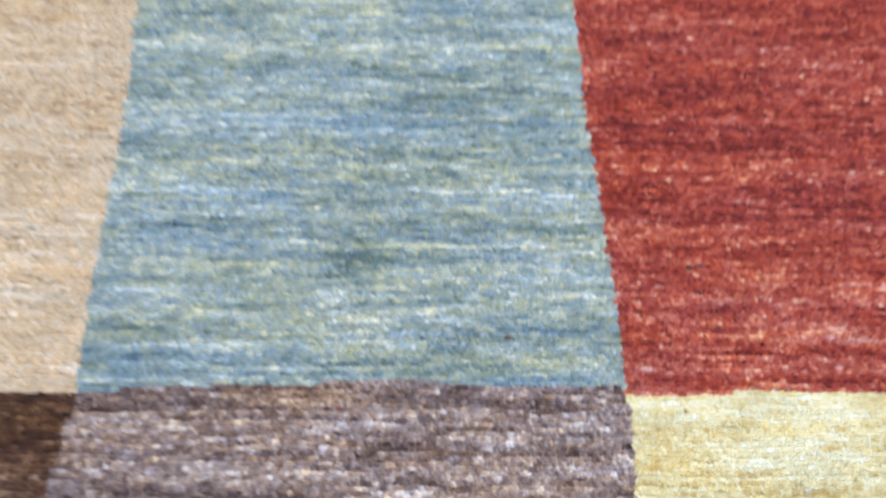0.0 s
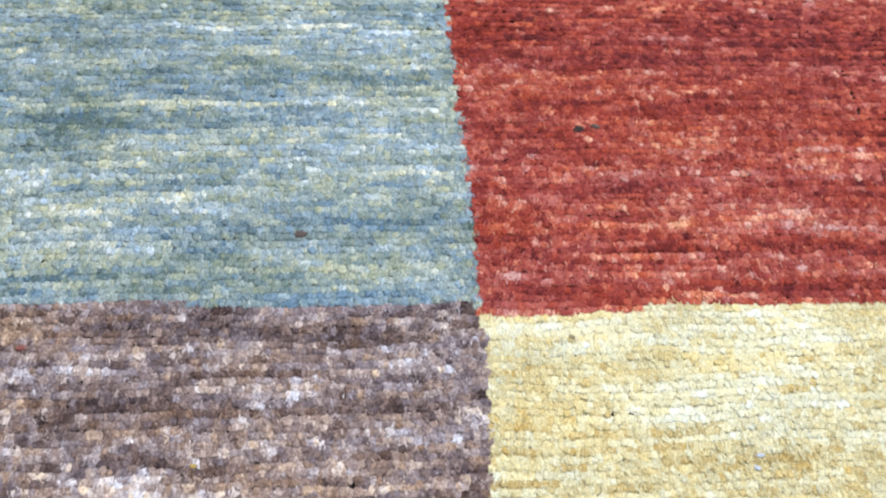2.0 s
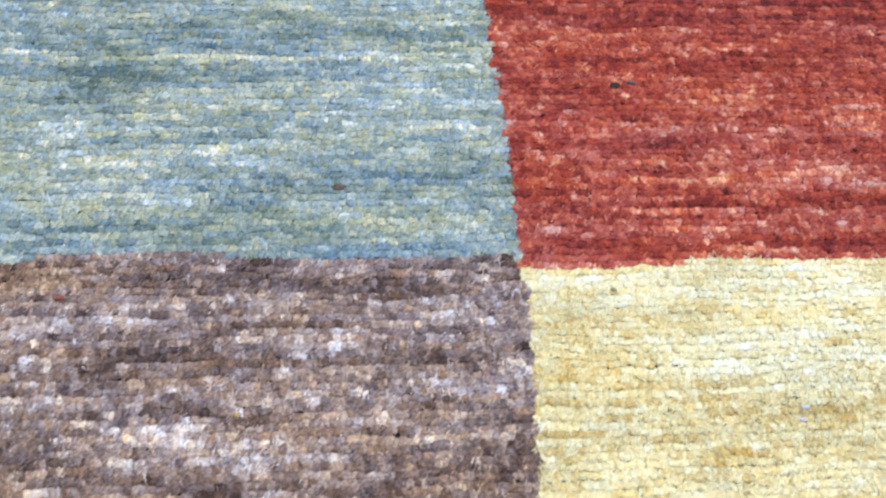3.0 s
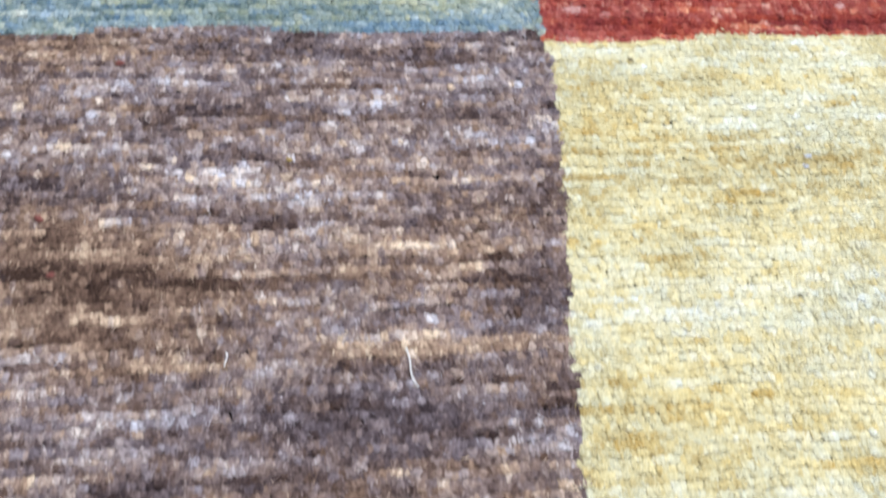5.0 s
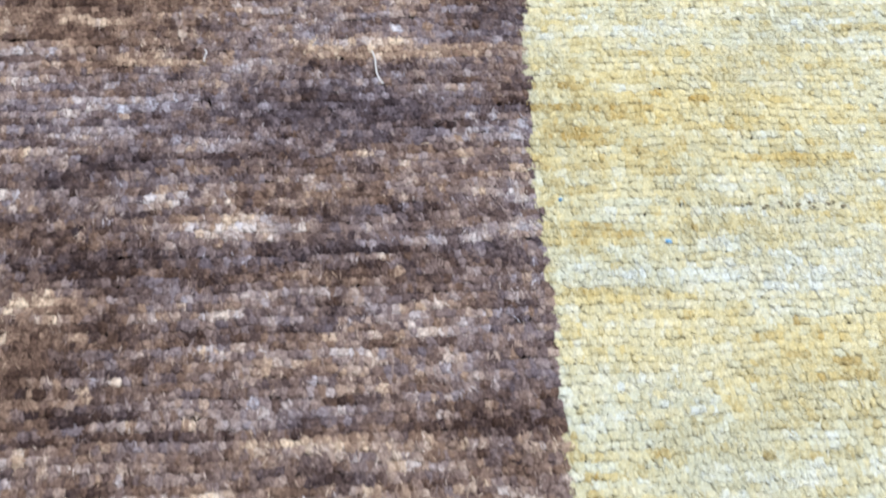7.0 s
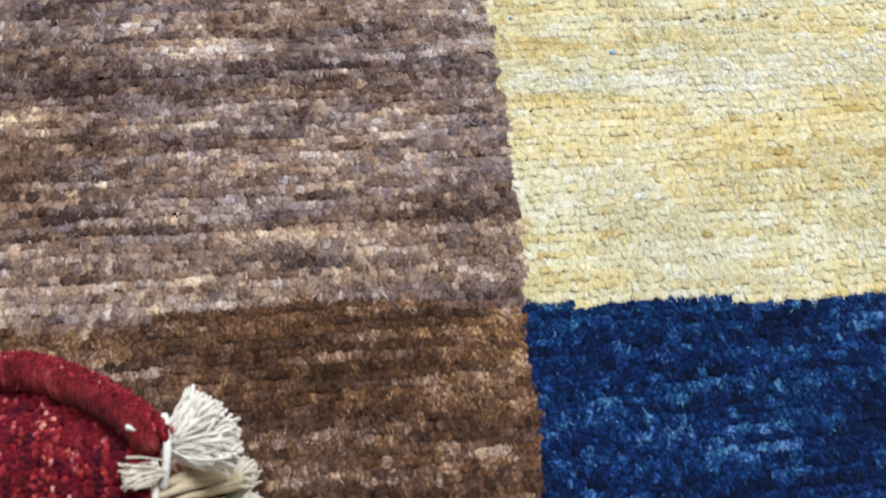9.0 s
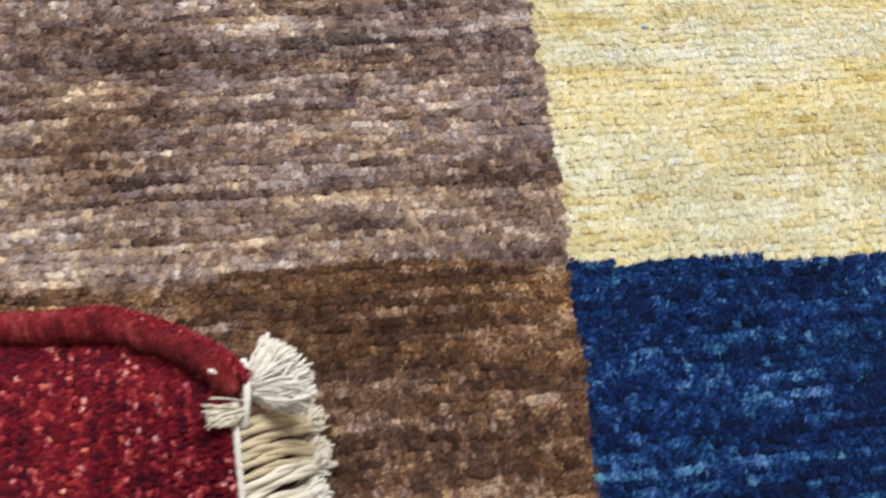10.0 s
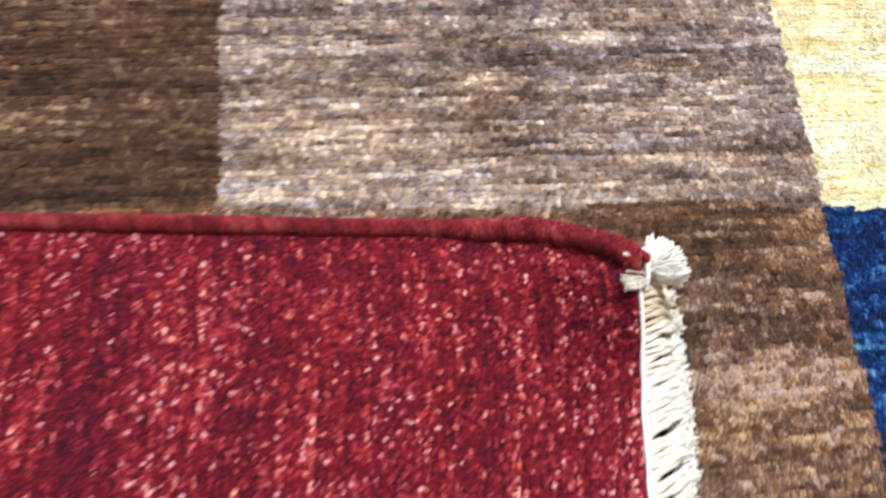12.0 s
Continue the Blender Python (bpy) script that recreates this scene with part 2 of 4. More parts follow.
structure("wall_east", (0.2, Y1 - Y0, HZ), (X1 + 0.1, (Y0 + Y1) / 2, MZ), M_WALL, "plain off-white painted wall")

fixture = tagged(new("ceiling_light"), "white flat rectangular ceiling light fixture", "lamp")
fixture.location = (LAMP_AT[0], LAMP_AT[1], TOP_Z)
for sx, sy, px, py in ((LAMP_SIZE[0] + 0.08, 0.03, 0, LAMP_SIZE[1] / 2 + 0.025), (LAMP_SIZE[0] + 0.08, 0.03, 0, -LAMP_SIZE[1] / 2 - 0.025),
                       (0.03, LAMP_SIZE[1] + 0.02, LAMP_SIZE[0] / 2 + 0.025, 0), (0.03, LAMP_SIZE[1] + 0.02, -LAMP_SIZE[0] / 2 - 0.025, 0)):
    box("frame", (sx, sy, 0.07), (px, py, -0.0352), M_METAL, fixture, 0.003)

box("diffuser", (LAMP_SIZE[0] - 0.004, LAMP_SIZE[1] - 0.004, 0.012), (0, 0, -0.045), M_METAL, fixture, 0.002)

# ---- the rug ----
# The pile's top lies at z = 0. One corner is folded over along the line x + y = FOLD.
RUG_X0, RUG_X1, RUG_Y1 = -0.655, 0.33, 0.37
FOLD = -0.975
CORNER_X = -0.1203                           # the fringe end of the folded corner
RUG_Y0 = FOLD - CORNER_X                     # the fringe end before it was folded
PX, PY = 0.0017, 0.0029                      # pitch of the tufts along a row, and of the rows


def along(at, *stops):
    """Broken line through (place, value) stops."""
    return np.interp(at, [p for p, _ in stops], [v for _, v in stops])


def edge_x(y, row):
    """The upright colour borders, which waver by a knot or two from row to row."""
    flat = np.zeros_like(row)
    w = 0.0011 * line_noise(row / 2.0, flat, 5) + 0.0010 * line_noise(row / 9.0, flat, 6)
    right = along(y, (-0.6, -0.030), (-0.36, -0.0200), (-0.30, -0.0168), (-0.27, -0.0125), (-0.21, -0.0118), (-0.17, -0.0105), (-0.10, -0.0055), (-0.05, 0.0), (-0.015, 0.0025), (0.0, 0.001), (0.05, 0.0015), (0.2, -0.0015), (0.37, -0.002)) + w
    w2 = 0.0012 * line_noise(row / 3.0, flat, 15) + 0.0012 * line_noise(row / 9.0, flat, 16)
    left = along(y, (-0.6, -0.290), (-0.28, -0.2875), (-0.19, -0.2855), (-0.12, -0.2850), (-0.06, -0.3040), (0.0, -0.3020), (0.07, -0.3040), (0.19, -0.3065), (0.26, -0.3095), (0.37, -0.317)) + w2
    return left, right


def edge_y(x):
    wob = 0.0009 * smooth_noise(x / 0.025, 0 * x, 21) + 0.0006 * smooth_noise(x / 0.008, 0 * x, 22)
    upper = np.where(x > 0.0, along(x, (0.0, -0.0005), (0.058, -0.001), (0.072, 0.002), (0.095, 0.001), (0.33, 0.001)),
                     along(x, (-0.655, -0.002), (-0.28, -0.001), (-0.22, 0.004), (-0.155, 0.007), (-0.08, 0.005), (-0.025, 0.0045), (0.0, 0.0025))) + wob
    wob2 = 0.0007 * smooth_noise(x / 0.03, 0 * x, 23) + 0.0005 * smooth_noise(x / 0.008, 0 * x, 24)
    lower = np.where(x > -0.015, along(x, (-0.015, -0.3000), (0.012, -0.3038), (0.03, -0.3032), (0.067, -0.3058), (0.10, -0.3070), (0.33, -0.318)),
                     along(x, (-0.655, -0.292), (-0.29, -0.290), (-0.21, -0.293), (-0.13, -0.2970), (-0.087, -0.2930), (-0.067, -0.2932), (-0.045, -0.2980), (-0.02, -0.2998))) + wob2
    return upper, lower


def tuft_shape(sides, rings):
    """One knot's end: a leaning, rounded bundle, from its root up to its tip. rings: (height, radius) from 0 to 1."""
    ang = np.linspace(0, 2 * np.pi, sides, endpoint=False)
    v = [(np.cos(a + 0.5 * i) * r, np.sin(a + 0.5 * i) * r, h) for i, (h, r) in enumerate(rings) for a in ang] + [(0, 0, 1.0)]
    f = []
    for i in range(len(rings) - 1):
        for j in range(sides):
            k = (j + 1) % sides
            a, b, c, d = i * sides + j, i * sides + k, (i + 1) * sides + k, (i + 1) * sides + j
            f += [(a, b, c), (a, c, d)]
    f += [((len(rings) - 1) * sides + j, (len(rings) - 1) * sides + (j + 1) % sides, len(v) - 1) for j in range(sides)]
    return np.array(v), np.array(f)


def tufts(shape, x, y, z, rx, ry, tall, lean_x, lean_y, spin, yarn, tone, name, uneven=0.10, tip=0.0):
    """Many tufts as one mesh; every array has one value for each tuft; z is the tip's height."""
    tv, tf = shape
    n, m = len(x), len(tv)
    c, s = np.cos(spin)[:, None], np.sin(spin)[:, None]
    ux, uy = tv[None, :, 0] * c - tv[None, :, 1] * s, tv[None, :, 0] * s + tv[None, :, 1] * c
    h = tv[None, :, 2] + 0.0 * ux
    rough = np.random.default_rng(n)
    ux, uy = ux + rough.normal(0, uneven, (n, m)), uy + rough.normal(0, uneven, (n, m))
    h = h + rough.normal(0, 0.25 * uneven, (n, m)) * (h > 0.5)
    z = z[:, None] - tip * uy * ry[:, None]
    co = np.stack([x[:, None] + ux * rx[:, None] + lean_x[:, None] * h, y[:, None] + uy * ry[:, None] + lean_y[:, None] * h,
                   z + (h - 1) * tall[:, None]], -1).reshape(-1, 3)
    faces = (tf[None] + (np.arange(n) * m)[:, None, None]).reshape(-1, 3)
    return mesh_of(name, co, faces, True, {"yarn": np.repeat(yarn, m), "tone": np.repeat(tone, m)})


# how the yarn of each field runs: streak strength, cloud strength, knot strength, middle
RUNS = {
    "slate_blue": (0.16, 0.09, 0.09, 0.48), "brick_red": (0.145, 0.115, 0.15, 0.40), "taupe": (0.155, 0.12, 0.115, 0.385),
    "straw": (0.16, 0.14, 0.12, 0.56), "navy": (0.14, 0.10, 0.12, 0.38), "umber": (0.16, 0.115, 0.12, 0.49),
    "sand": (0.14, 0.10, 0.11, 0.46), "coffee": (0.16, 0.12, 0.12, 0.43), "rust": (0.16, 0.12, 0.14, 0.48), "crimson": (0.14, 0.10, 0.17, 0.34),
}
# share of pale tufts that stand out singly, and how pale they are
PALE = {"slate_blue": (0.07, 0.16), "brick_red": (0.10, 0.18), "taupe": (0.20, 0.19), "straw": (0.12, 0.16), "navy": (0.20, 0.26), "umber": (0.20, 0.18), "coffee": (0.08, 0.2)}


# Streaks and clouds over the yarn, most where the dye lot changes: x, y, half length, half width, change of yarn and of
# tone.
STREAKS = {
    # the first cloud darkens the far end
    "slate_blue": ((-0.06, 0.2, 0.10, 0.06, -0.16, 0.1), (-0.13, 0.115, 0.06, 0.03, -0.12, 0.1), (-0.24, 0.143, 0.034, 0.004, 0.25, -0.2), (-0.101, 0.145, 0.034, 0.004, 0.25, -0.2), (-0.223, 0.158, 0.031, 0.004, -0.28, -0.1), (-0.024, 0.245, 0.023, 0.005, 0.22, -0.2), (-0.155, 0.091, 0.02, 0.011, -0.2, 0.1), (-0.1, 0.03, 0.009, 0.003, -0.4, -0.2), (-0.115, 0.051, 0.039, 0.009, 0.16, -0.1), (-0.159, 0.203, 0.055, 0.021, -0.08, -0.5), (-0.243, 0.23, 0.022, 0.007, 0.25, -0.1), (-0.181, 0.19, 0.022, 0.007, -0.05, 0.45), (-0.239, 0.034, 0.044, 0.004, 0.2, 0.3), (-0.258, 0.105, 0.048, 0.008, -0.08, -0.35), (-0.164, 0.062, 0.01, 0.005, 0.25, -0.4), (-0.148, 0.091, 0.017, 0.004, -0.2, 0.4)),
    # the second cloud darkens the far end
    "brick_red": ((0.07, 0.02, 0.12, 0.035, 0.14, 0.0), (0.05, 0.2, 0.08, 0.06, -0.13, 0.0), (0.019, 0.049, 0.019, 0.002, 0.2, 0), (0.104, 0.027, 0.053, 0.003, -0.22, 0), (0.054, 0.025, 0.032, 0.002, 0.18, 0), (0.119, 0.009, 0.024, 0.002, -0.25, 0), (0.015, 0.126, 0.014, 0.017, -0.15, 0), (0.055, 0.007, 0.042, 0.003, -0.12, 0), (0.03, 0.001, 0.032, 0.003, 0.16, 0.2), (0.14, 0.11, 0.049, 0.005, -0.08, 0.1), (0.131, 0.038, 0.014, 0.009, 0.14, -0.2), (0.027, 0.067, 0.027, 0.015, -0.1, 0)),
    "taupe": ((-0.152, -0.112, 0.04, 0.022, -0.13, 1.0), (-0.14, -0.03, 0.2, 0.06, 0.13, 0.0), (-0.188, -0.018, 0.014, 0.003, -0.3, 0.4), (-0.180, -0.004, 0.035, 0.006, 0.06, 1.4), (-0.061, -0.027, 0.004, 0.005, 0.3, -0.4), (-0.075, -0.03, 0.01, 0.0018, 0.3, -0.4), (-0.122, -0.034, 0.022, 0.003, -0.22, -0.3), (-0.089, 0.002, 0.009, 0.003, -0.3, 0), (-0.047, -0.01, 0.032, 0.003, -0.2, 0), (-0.037, -0.103, 0.009, 0.0018, 0.3, 0.6), (-0.04, -0.133, 0.028, 0.002, 0.15, 0.7), (-0.142, -0.135, 0.025, 0.0018, 0.2, 0.6), (-0.106, -0.084, 0.013, 0.002, -0.25, -0.1), (-0.119, -0.063, 0.013, 0.006, 0.25, -0.4), (-0.076, -0.07, 0.017, 0.005, 0.18, -0.4), (-0.167, -0.094, 0.028, 0.023, -0.08, 0.6), (-0.152, -0.034, 0.007, 0.002, 0.2, 0.8)),
    # the second cloud is a faint passing shadow painted into the yarn
    "taupe_low": ((-0.24, -0.21, 0.07, 0.10, 0.07, 0.4), (-0.15, -0.25, 0.05, 0.045, -0.08, 0.1), (-0.098, -0.21, 0.08, 0.005, -0.17, -0.2), (-0.127, -0.188, 0.007, 0.004, 0.35, -0.1), (-0.059, -0.16, 0.049, 0.006, -0.12, -0.4), (-0.06, -0.173, 0.015, 0.002, 0.28, 0.1), (-0.105, -0.199, 0.028, 0.002, 0.25, 0), (-0.161, -0.225, 0.01, 0.002, 0.22, 0.7), (-0.092, -0.255, 0.049, 0.004, -0.12, 0), (-0.097, -0.27, 0.019, 0.0018, 0.28, 0.1), (-0.194, -0.22, 0.009, 0.003, 0.28, 0.3), (-0.168, -0.222, 0.007, 0.003, 0.28, 0.8), (-0.172, -0.199, 0.016, 0.003, -0.2, -0.1), (-0.206, -0.285, 0.086, 0.003, 0.25, 0.3), (-0.242, -0.256, 0.041, 0.022, 0.12, 0.3), (-0.166, -0.252, 0.013, 0.017, -0.15, 0.3)),
    "straw": ((0.10, -0.02, 0.20, 0.07, -0.24, -0.1), (0.003, -0.22, 0.018, 0.002, 0.2, -0.2), (0.013, -0.227, 0.026, 0.002, -0.14, 0.4), (0.078, -0.179, 0.026, 0.0018, -0.25, 0.5), (0.004, -0.167, 0.008, 0.003, -0.22, 0.4), (-0.002, -0.266, 0.015, 0.007, 0.16, -0.3), (0.02, -0.013, 0.016, 0.002, -0.12, 0.1), (0.088, -0.041, 0.04, 0.005, 0.2, -0.4), (0.052, -0.254, 0.043, 0.014, -0.06, 0.4), (0.019, -0.022, 0.015, 0.002, -0.14, -0.1), (0.052, -0.293, 0.047, 0.004, 0.15, -0.2)),
    "navy": ((0.056, -0.334, 0.04, 0.003, 0.16, 0.2), (0.016, -0.313, 0.014, 0.003, -0.16, -0.1), (-0.003, -0.326, 0.011, 0.002, 0.18, 0.2), (0.023, -0.361, 0.051, 0.005, -0.12, 0), (0.012, -0.346, 0.011, 0.002, 0.12, 0), (0.071, -0.326, 0.018, 0.003, 0.08, 0.1), (0.056, -0.314, 0.037, 0.003, -0.1, 0)),
    # the second cloud darkens a band below the upper border
    "umber": ((-0.06, -0.405, 0.07, 0.04, 0.14, 0), (-0.09, -0.316, 0.06, 0.01, -0.13, 0), (-0.041, -0.3, 0.021, 0.003, -0.2, -0.1), (-0.07, -0.313, 0.017, 0.0018, 0.2, 0.2), (-0.054, -0.319, 0.033, 0.0018, -0.22, -0.1), (-0.036, -0.33, 0.02, 0.004, 0.2, 0.1), (-0.039, -0.338, 0.022, 0.002, -0.22, -0.1), (-0.057, -0.345, 0.036, 0.002, 0.2, 0.1), (-0.08, -0.351, 0.013, 0.003, -0.15, 0), (-0.069, -0.359, 0.008, 0.003, 0.3, -0.1), (-0.067, -0.39, 0.036, 0.01, 0.15, 0)),
    "slate_blue_low": ((-0.146, 0.096, 0.014, 0.0150, -0.16, 0.1), (-0.164, 0.062, 0.009, 0.0075, 0.22, -0.2), (-0.042, 0.042, 0.041, 0.0045, -0.12, -0.4), (-0.042, 0.009, 0.042, 0.0025, -0.16, -0.8), (-0.029, 0.019, 0.030, 0.0065, 0.14, 0.4), (-0.122, 0.102, 0.032, 0.0030, 0.18, 0.8), (-0.033, 0.084, 0.007, 0.0055, 0.2, 0.0), (-0.082, 0.070, 0.024, 0.0025, -0.1, -0.3), (-0.127, 0.030, 0.007, 0.0040, 0.2, -0.2)),
    "brick_red_low": ((0.081, 0.041, 0.080, 0.0035, 0.14, 0.1), (0.069, 0.028, 0.020, 0.0025, -0.18, 0.0), (0.121, 0.009, 0.016, 0.0030, -0.22, 0.0), (0.007, 0.009, 0.004, 0.0025, -0.25, 0.0), (0.129, 0.129, 0.059, 0.0050, -0.12, 0.0), (0.091, 0.079, 0.009, 0.0035, 0.12, 0.3), (0.132, 0.074, 0.005, 0.0030, 0.3, 0.0), (0.014, 0.044, 0.009, 0.0065, 0.15, 0.3)),
    "taupe_mid": ((-0.167, -0.030, 0.010, 0.0140, 0.16, -0.3), (-0.126, -0.032, 0.022, 0.0035, -0.2, -0.2), (-0.100, -0.066, 0.050, 0.0125, 0.13, -0.2), (-0.103, -0.084, 0.007, 0.0035, -0.22, 0.0), (-0.045, -0.096, 0.040, 0.0105, 0.12, 0.9), (-0.050, -0.131, 0.040, 0.0020, 0.2, 1.5), (-0.141, -0.136, 0.028, 0.0020, 0.2, 1.5), (-0.079, -0.151, 0.029, 0.0095, -0.14, -0.4), (-0.161, -0.121, 0.025, 0.0080, -0.08, 0.9), (-0.175, -0.093, 0.016, 0.0150, 0.0, 0.8), (-0.022, -0.115, 0.014, 0.0085, -0.16, -0.2), (-0.074, -0.174, 0.007, 0.0045, 0.25, -0.2), (-0.049, -0.174, 0.003, 0.0030, 0.25, 0.0), (-0.044, -0.155, 0.022, 0.0025, 0.15, -0.2), (-0.09, -0.105, 0.055, 0.040, 0.16, 0.5)),
    "taupe_end": ((-0.119, -0.190, 0.015, 0.0045, 0.22, 0.0), (-0.105, -0.201, 0.015, 0.0015, 0.25, 0.3), (-0.083, -0.208, 0.062, 0.0040, -0.14, -0.3), (-0.072, -0.218, 0.025, 0.0020, 0.0, 0.9), (-0.101, -0.224, 0.020, 0.0025, 0.2, -0.1), (-0.041, -0.228, 0.015, 0.0035, 0.18, 0.6), (-0.154, -0.261, 0.017, 0.0045, -0.16, 0.0), (-0.095, -0.270, 0.016, 0.0025, 0.2, 0.3), (-0.164, -0.228, 0.012, 0.0065, 0.12, 0.5), (-0.072, -0.249, 0.054, 0.0035, 0.12, 0.2), (-0.078, -0.270, 0.017, 0.0015, 0.25, 0.7), (-0.070, -0.287, 0.052, 0.0040, 0.12, 0.3), (-0.167, -0.239, 0.014, 0.0170, 0.05, 0.6), (-0.111, -0.197, 0.024, 0.0065, 0.1, 0.2), (-0.10, -0.265, 0.10, 0.030, 0.09, 0.6)),
    "straw_low": ((0.053, -0.149, 0.066, 0.0290, -0.1, 0.5), (0.017, -0.195, 0.025, 0.0085, 0.16, -0.3), (0.002, -0.228, 0.016, 0.0045, -0.14, 0.6), (0.079, -0.179, 0.025, 0.0015, -0.2, 1.0), (0.023, -0.262, 0.010, 0.0105, 0.14, -0.5), (0.044, -0.219, 0.054, 0.0060, 0.12, -0.2), (0.067, -0.245, 0.025, 0.0075, -0.05, 0.5), (0.016, -0.232, 0.029, 0.0055, -0.08, 0.6), (0.105, -0.232, 0.018, 0.0070, -0.12, 0.9), (0.047, -0.284, 0.057, 0.0045, 0.1, -0.3)),
    "umber_low": ((-0.042, -0.346, 0.021, 0.0040, 0.14, 0.1), (-0.072, -0.359, 0.006, 0.0030, 0.25, 0.2), (-0.049, -0.362, 0.010, 0.0030, -0.15, 0.0), (-0.059, -0.308, 0.043, 0.0045, -0.08, 0.1), (-0.05, -0.375, 0.05, 0.0200, 0.13, 0.1), (-0.05, -0.43, 0.06, 0.03, 0.08, 0.1)),
}


def yarn_values(field, x, y, row, rnd, seed):
    streak, cloud, knot, mid = RUNS[field]
    v = mid + streak * (0.8 * line_noise(x / 0.055, row, seed) + 0.8 * line_noise(x / 0.016, row, seed + 1) + 0.9 * line_noise(x / 0.0065, row, seed + 11) + 0.7 * line_noise(row / 2.5, 0 * row, seed + 2))
    v += streak * 0.5 * smooth_noise(x / 0.03, row / 1.6, seed + 9)
    v += cloud * (smooth_noise(x / 0.09, y / 0.03, seed + 3) + 0.6 * smooth_noise(x / 0.03, y / 0.012, seed + 4))
    place = np.floor(x / 0.0028 + hashed(row, 0 * row, seed + 14))            # the two ends of one knot share its dye
    own = 2 * (hashed(place, row, seed + 15) + hashed(place, row, seed + 16) + hashed(place, row, seed + 17)) - 3
    v += knot * (0.5 * own + rnd.normal(0, 0.7, len(x)))
    share, lift = PALE.get(field, (0.03, 0.2))
    v += np.where(hashed(place, row, seed + 18) < share * (1 + 0.9 * smooth_noise(x / 0.02, row / 1.5, seed + 12)), lift * (0.5 + 0.5 * hashed(place, row, seed + 19) + 0.3 * rnd.random(len(x))), 0.0)
    v += np.where(rnd.random(len(x)) < 0.10, 0.12 * rnd.random(len(x)), 0.0)
    t = 0.5 + 0.32 * line_noise(x / 0.03, row, seed + 6) + 0.3 * smooth_noise(x / 0.08, y / 0.02, seed + 7) + 0.2 * line_noise(x / 0.009, row, seed + 8) + 0.3 * (2 * hashed(place, row, seed + 13) - 1) + rnd.normal(0, 0.18, len(x))
    t += np.where(rnd.random(len(x)) < 0.06, 0.5, 0.0) if field in ("taupe", "umber", "slate_blue") else 0.0
    for key in (k for k in STREAKS if k.startswith(field)):
        for sx, sy, lx, ly, dv, dt in STREAKS[key]:
            m = np.exp(-np.abs((x - sx + 0.004 * rnd.normal(0, 1, len(x))) / lx) ** 3 - np.abs((y - sy) / (ly + 0.0006)) ** 2.5)
            v += 0.8 * dv * m
            t += 0.62 * dt * m
    return np.clip(v, 0, 1), np.clip(t, -0.1, 1.25)


def field_of(x, y, row):
    left, right = edge_x(y, row)
    upper, lower = edge_y(x)
    col = np.where(x < left, 0, np.where(x < right, 1, 2))
    lev = np.where(y > upper, 0, np.where(y > lower, 1, 2))
    names = np.array([["sand", "slate_blue", "brick_red"], ["coffee", "taupe", "straw"], ["rust", "umber", "navy"]])
    return names[lev, col]


rug = tagged(new("rug"), "hand-knotted wool patchwork rug with one corner folded over", "rug")
rug.location = (0, 0, FLOOR_Z)
UP = Matrix.Translation((0, 0, -FLOOR_Z))


def rug_part(name, me, material, parent=rug, label="", kind=""):
    me.transform(UP)
    return part(name, me, material, parent, label, kind)


def pile(region, shape, scale, seed, scale_y=1.0):
    """Tufts over x0, x1, y0, y1 less the hole; yields a mesh for each colour field."""
    x0, x1, y0, y1, hole = region
    rnd = np.random.default_rng(seed)
    px, py = PX * scale, PY * scale_y
    rows, cols = np.arange(round(y0 / py), round(y1 / py)), np.arange(round(x0 / px), round(x1 / px))
    row, colm = [a.ravel().astype(float) for a in np.meshgrid(rows, cols, indexing="ij")]
    n = len(row)
    x = (colm + rnd.normal(0, 0.24, n)) * px + 0.0009 * smooth_noise(row / 6.0, colm / 9.0, 31)
    y = row * py + 0.0011 * smooth_noise(x / 0.024, row / 5.0, 32) + 0.0006 * smooth_noise(x / 0.008, row, 33) + rnd.normal(0, 0.09 * py, n)
    keep = x + y > FOLD + 0.004
    keep &= ~((x < -0.16) & (y < -0.345) & (y > -0.6) & (x > -0.6))      # lies under the folded corner
    if hole:
        mid_x, mid_y = colm * px, row * py
        keep &= ~((mid_x > hole[0]) & (mid_x < hole[1]) & (mid_y > hole[2] - 0.6 * py) & (mid_y < hole[3] - 0.6 * py))
    x, y, row = x[keep], y[keep], row[keep]
    n = len(x)
    names = field_of(x, row * py, row)
    z = 0.0006 * smooth_noise(x / 0.02, y / 0.02, 41) + rnd.normal(-0.0002, 0.00011, n) + 0.0002 * smooth_noise(x / 0.012, row * 1.7, 42)
    for i, field in enumerate(sorted(FIELD_LABEL)):
        k = names == field
        if not k.any():
            continue
        m = int(k.sum())
        yarn, tone = yarn_values(field, x[k], y[k], row[k], rnd, 100 + 20 * i)
        rx = px * (1.05 + 0.4 * rnd.random(m)) * (1 + 0.5 * (rnd.random(m) < 0.15))
        ry = py * (0.76 + 0.16 * rnd.random(m)) * {"straw": 1.06, "slate_blue": 1.08}.get(field, 1.0)
        lx, ly = rnd.normal(0, 0.0003, m), -0.0003 + rnd.normal(0, 0.0003, m)
        spin = rnd.random(m) * 6.28
        me = tufts(shape, x[k], y[k], z[k] * (0.45 if field == "straw" else 0.62), rx, ry, np.full(m, 0.00060), lx, ly, spin, yarn, tone, "pile_" + field, 0.10, {"straw": 0.04, "slate_blue": 0.055}.get(field, 0.07))
        yield field, me, (x[k] + lx, y[k] + ly, z[k], yarn, tone)


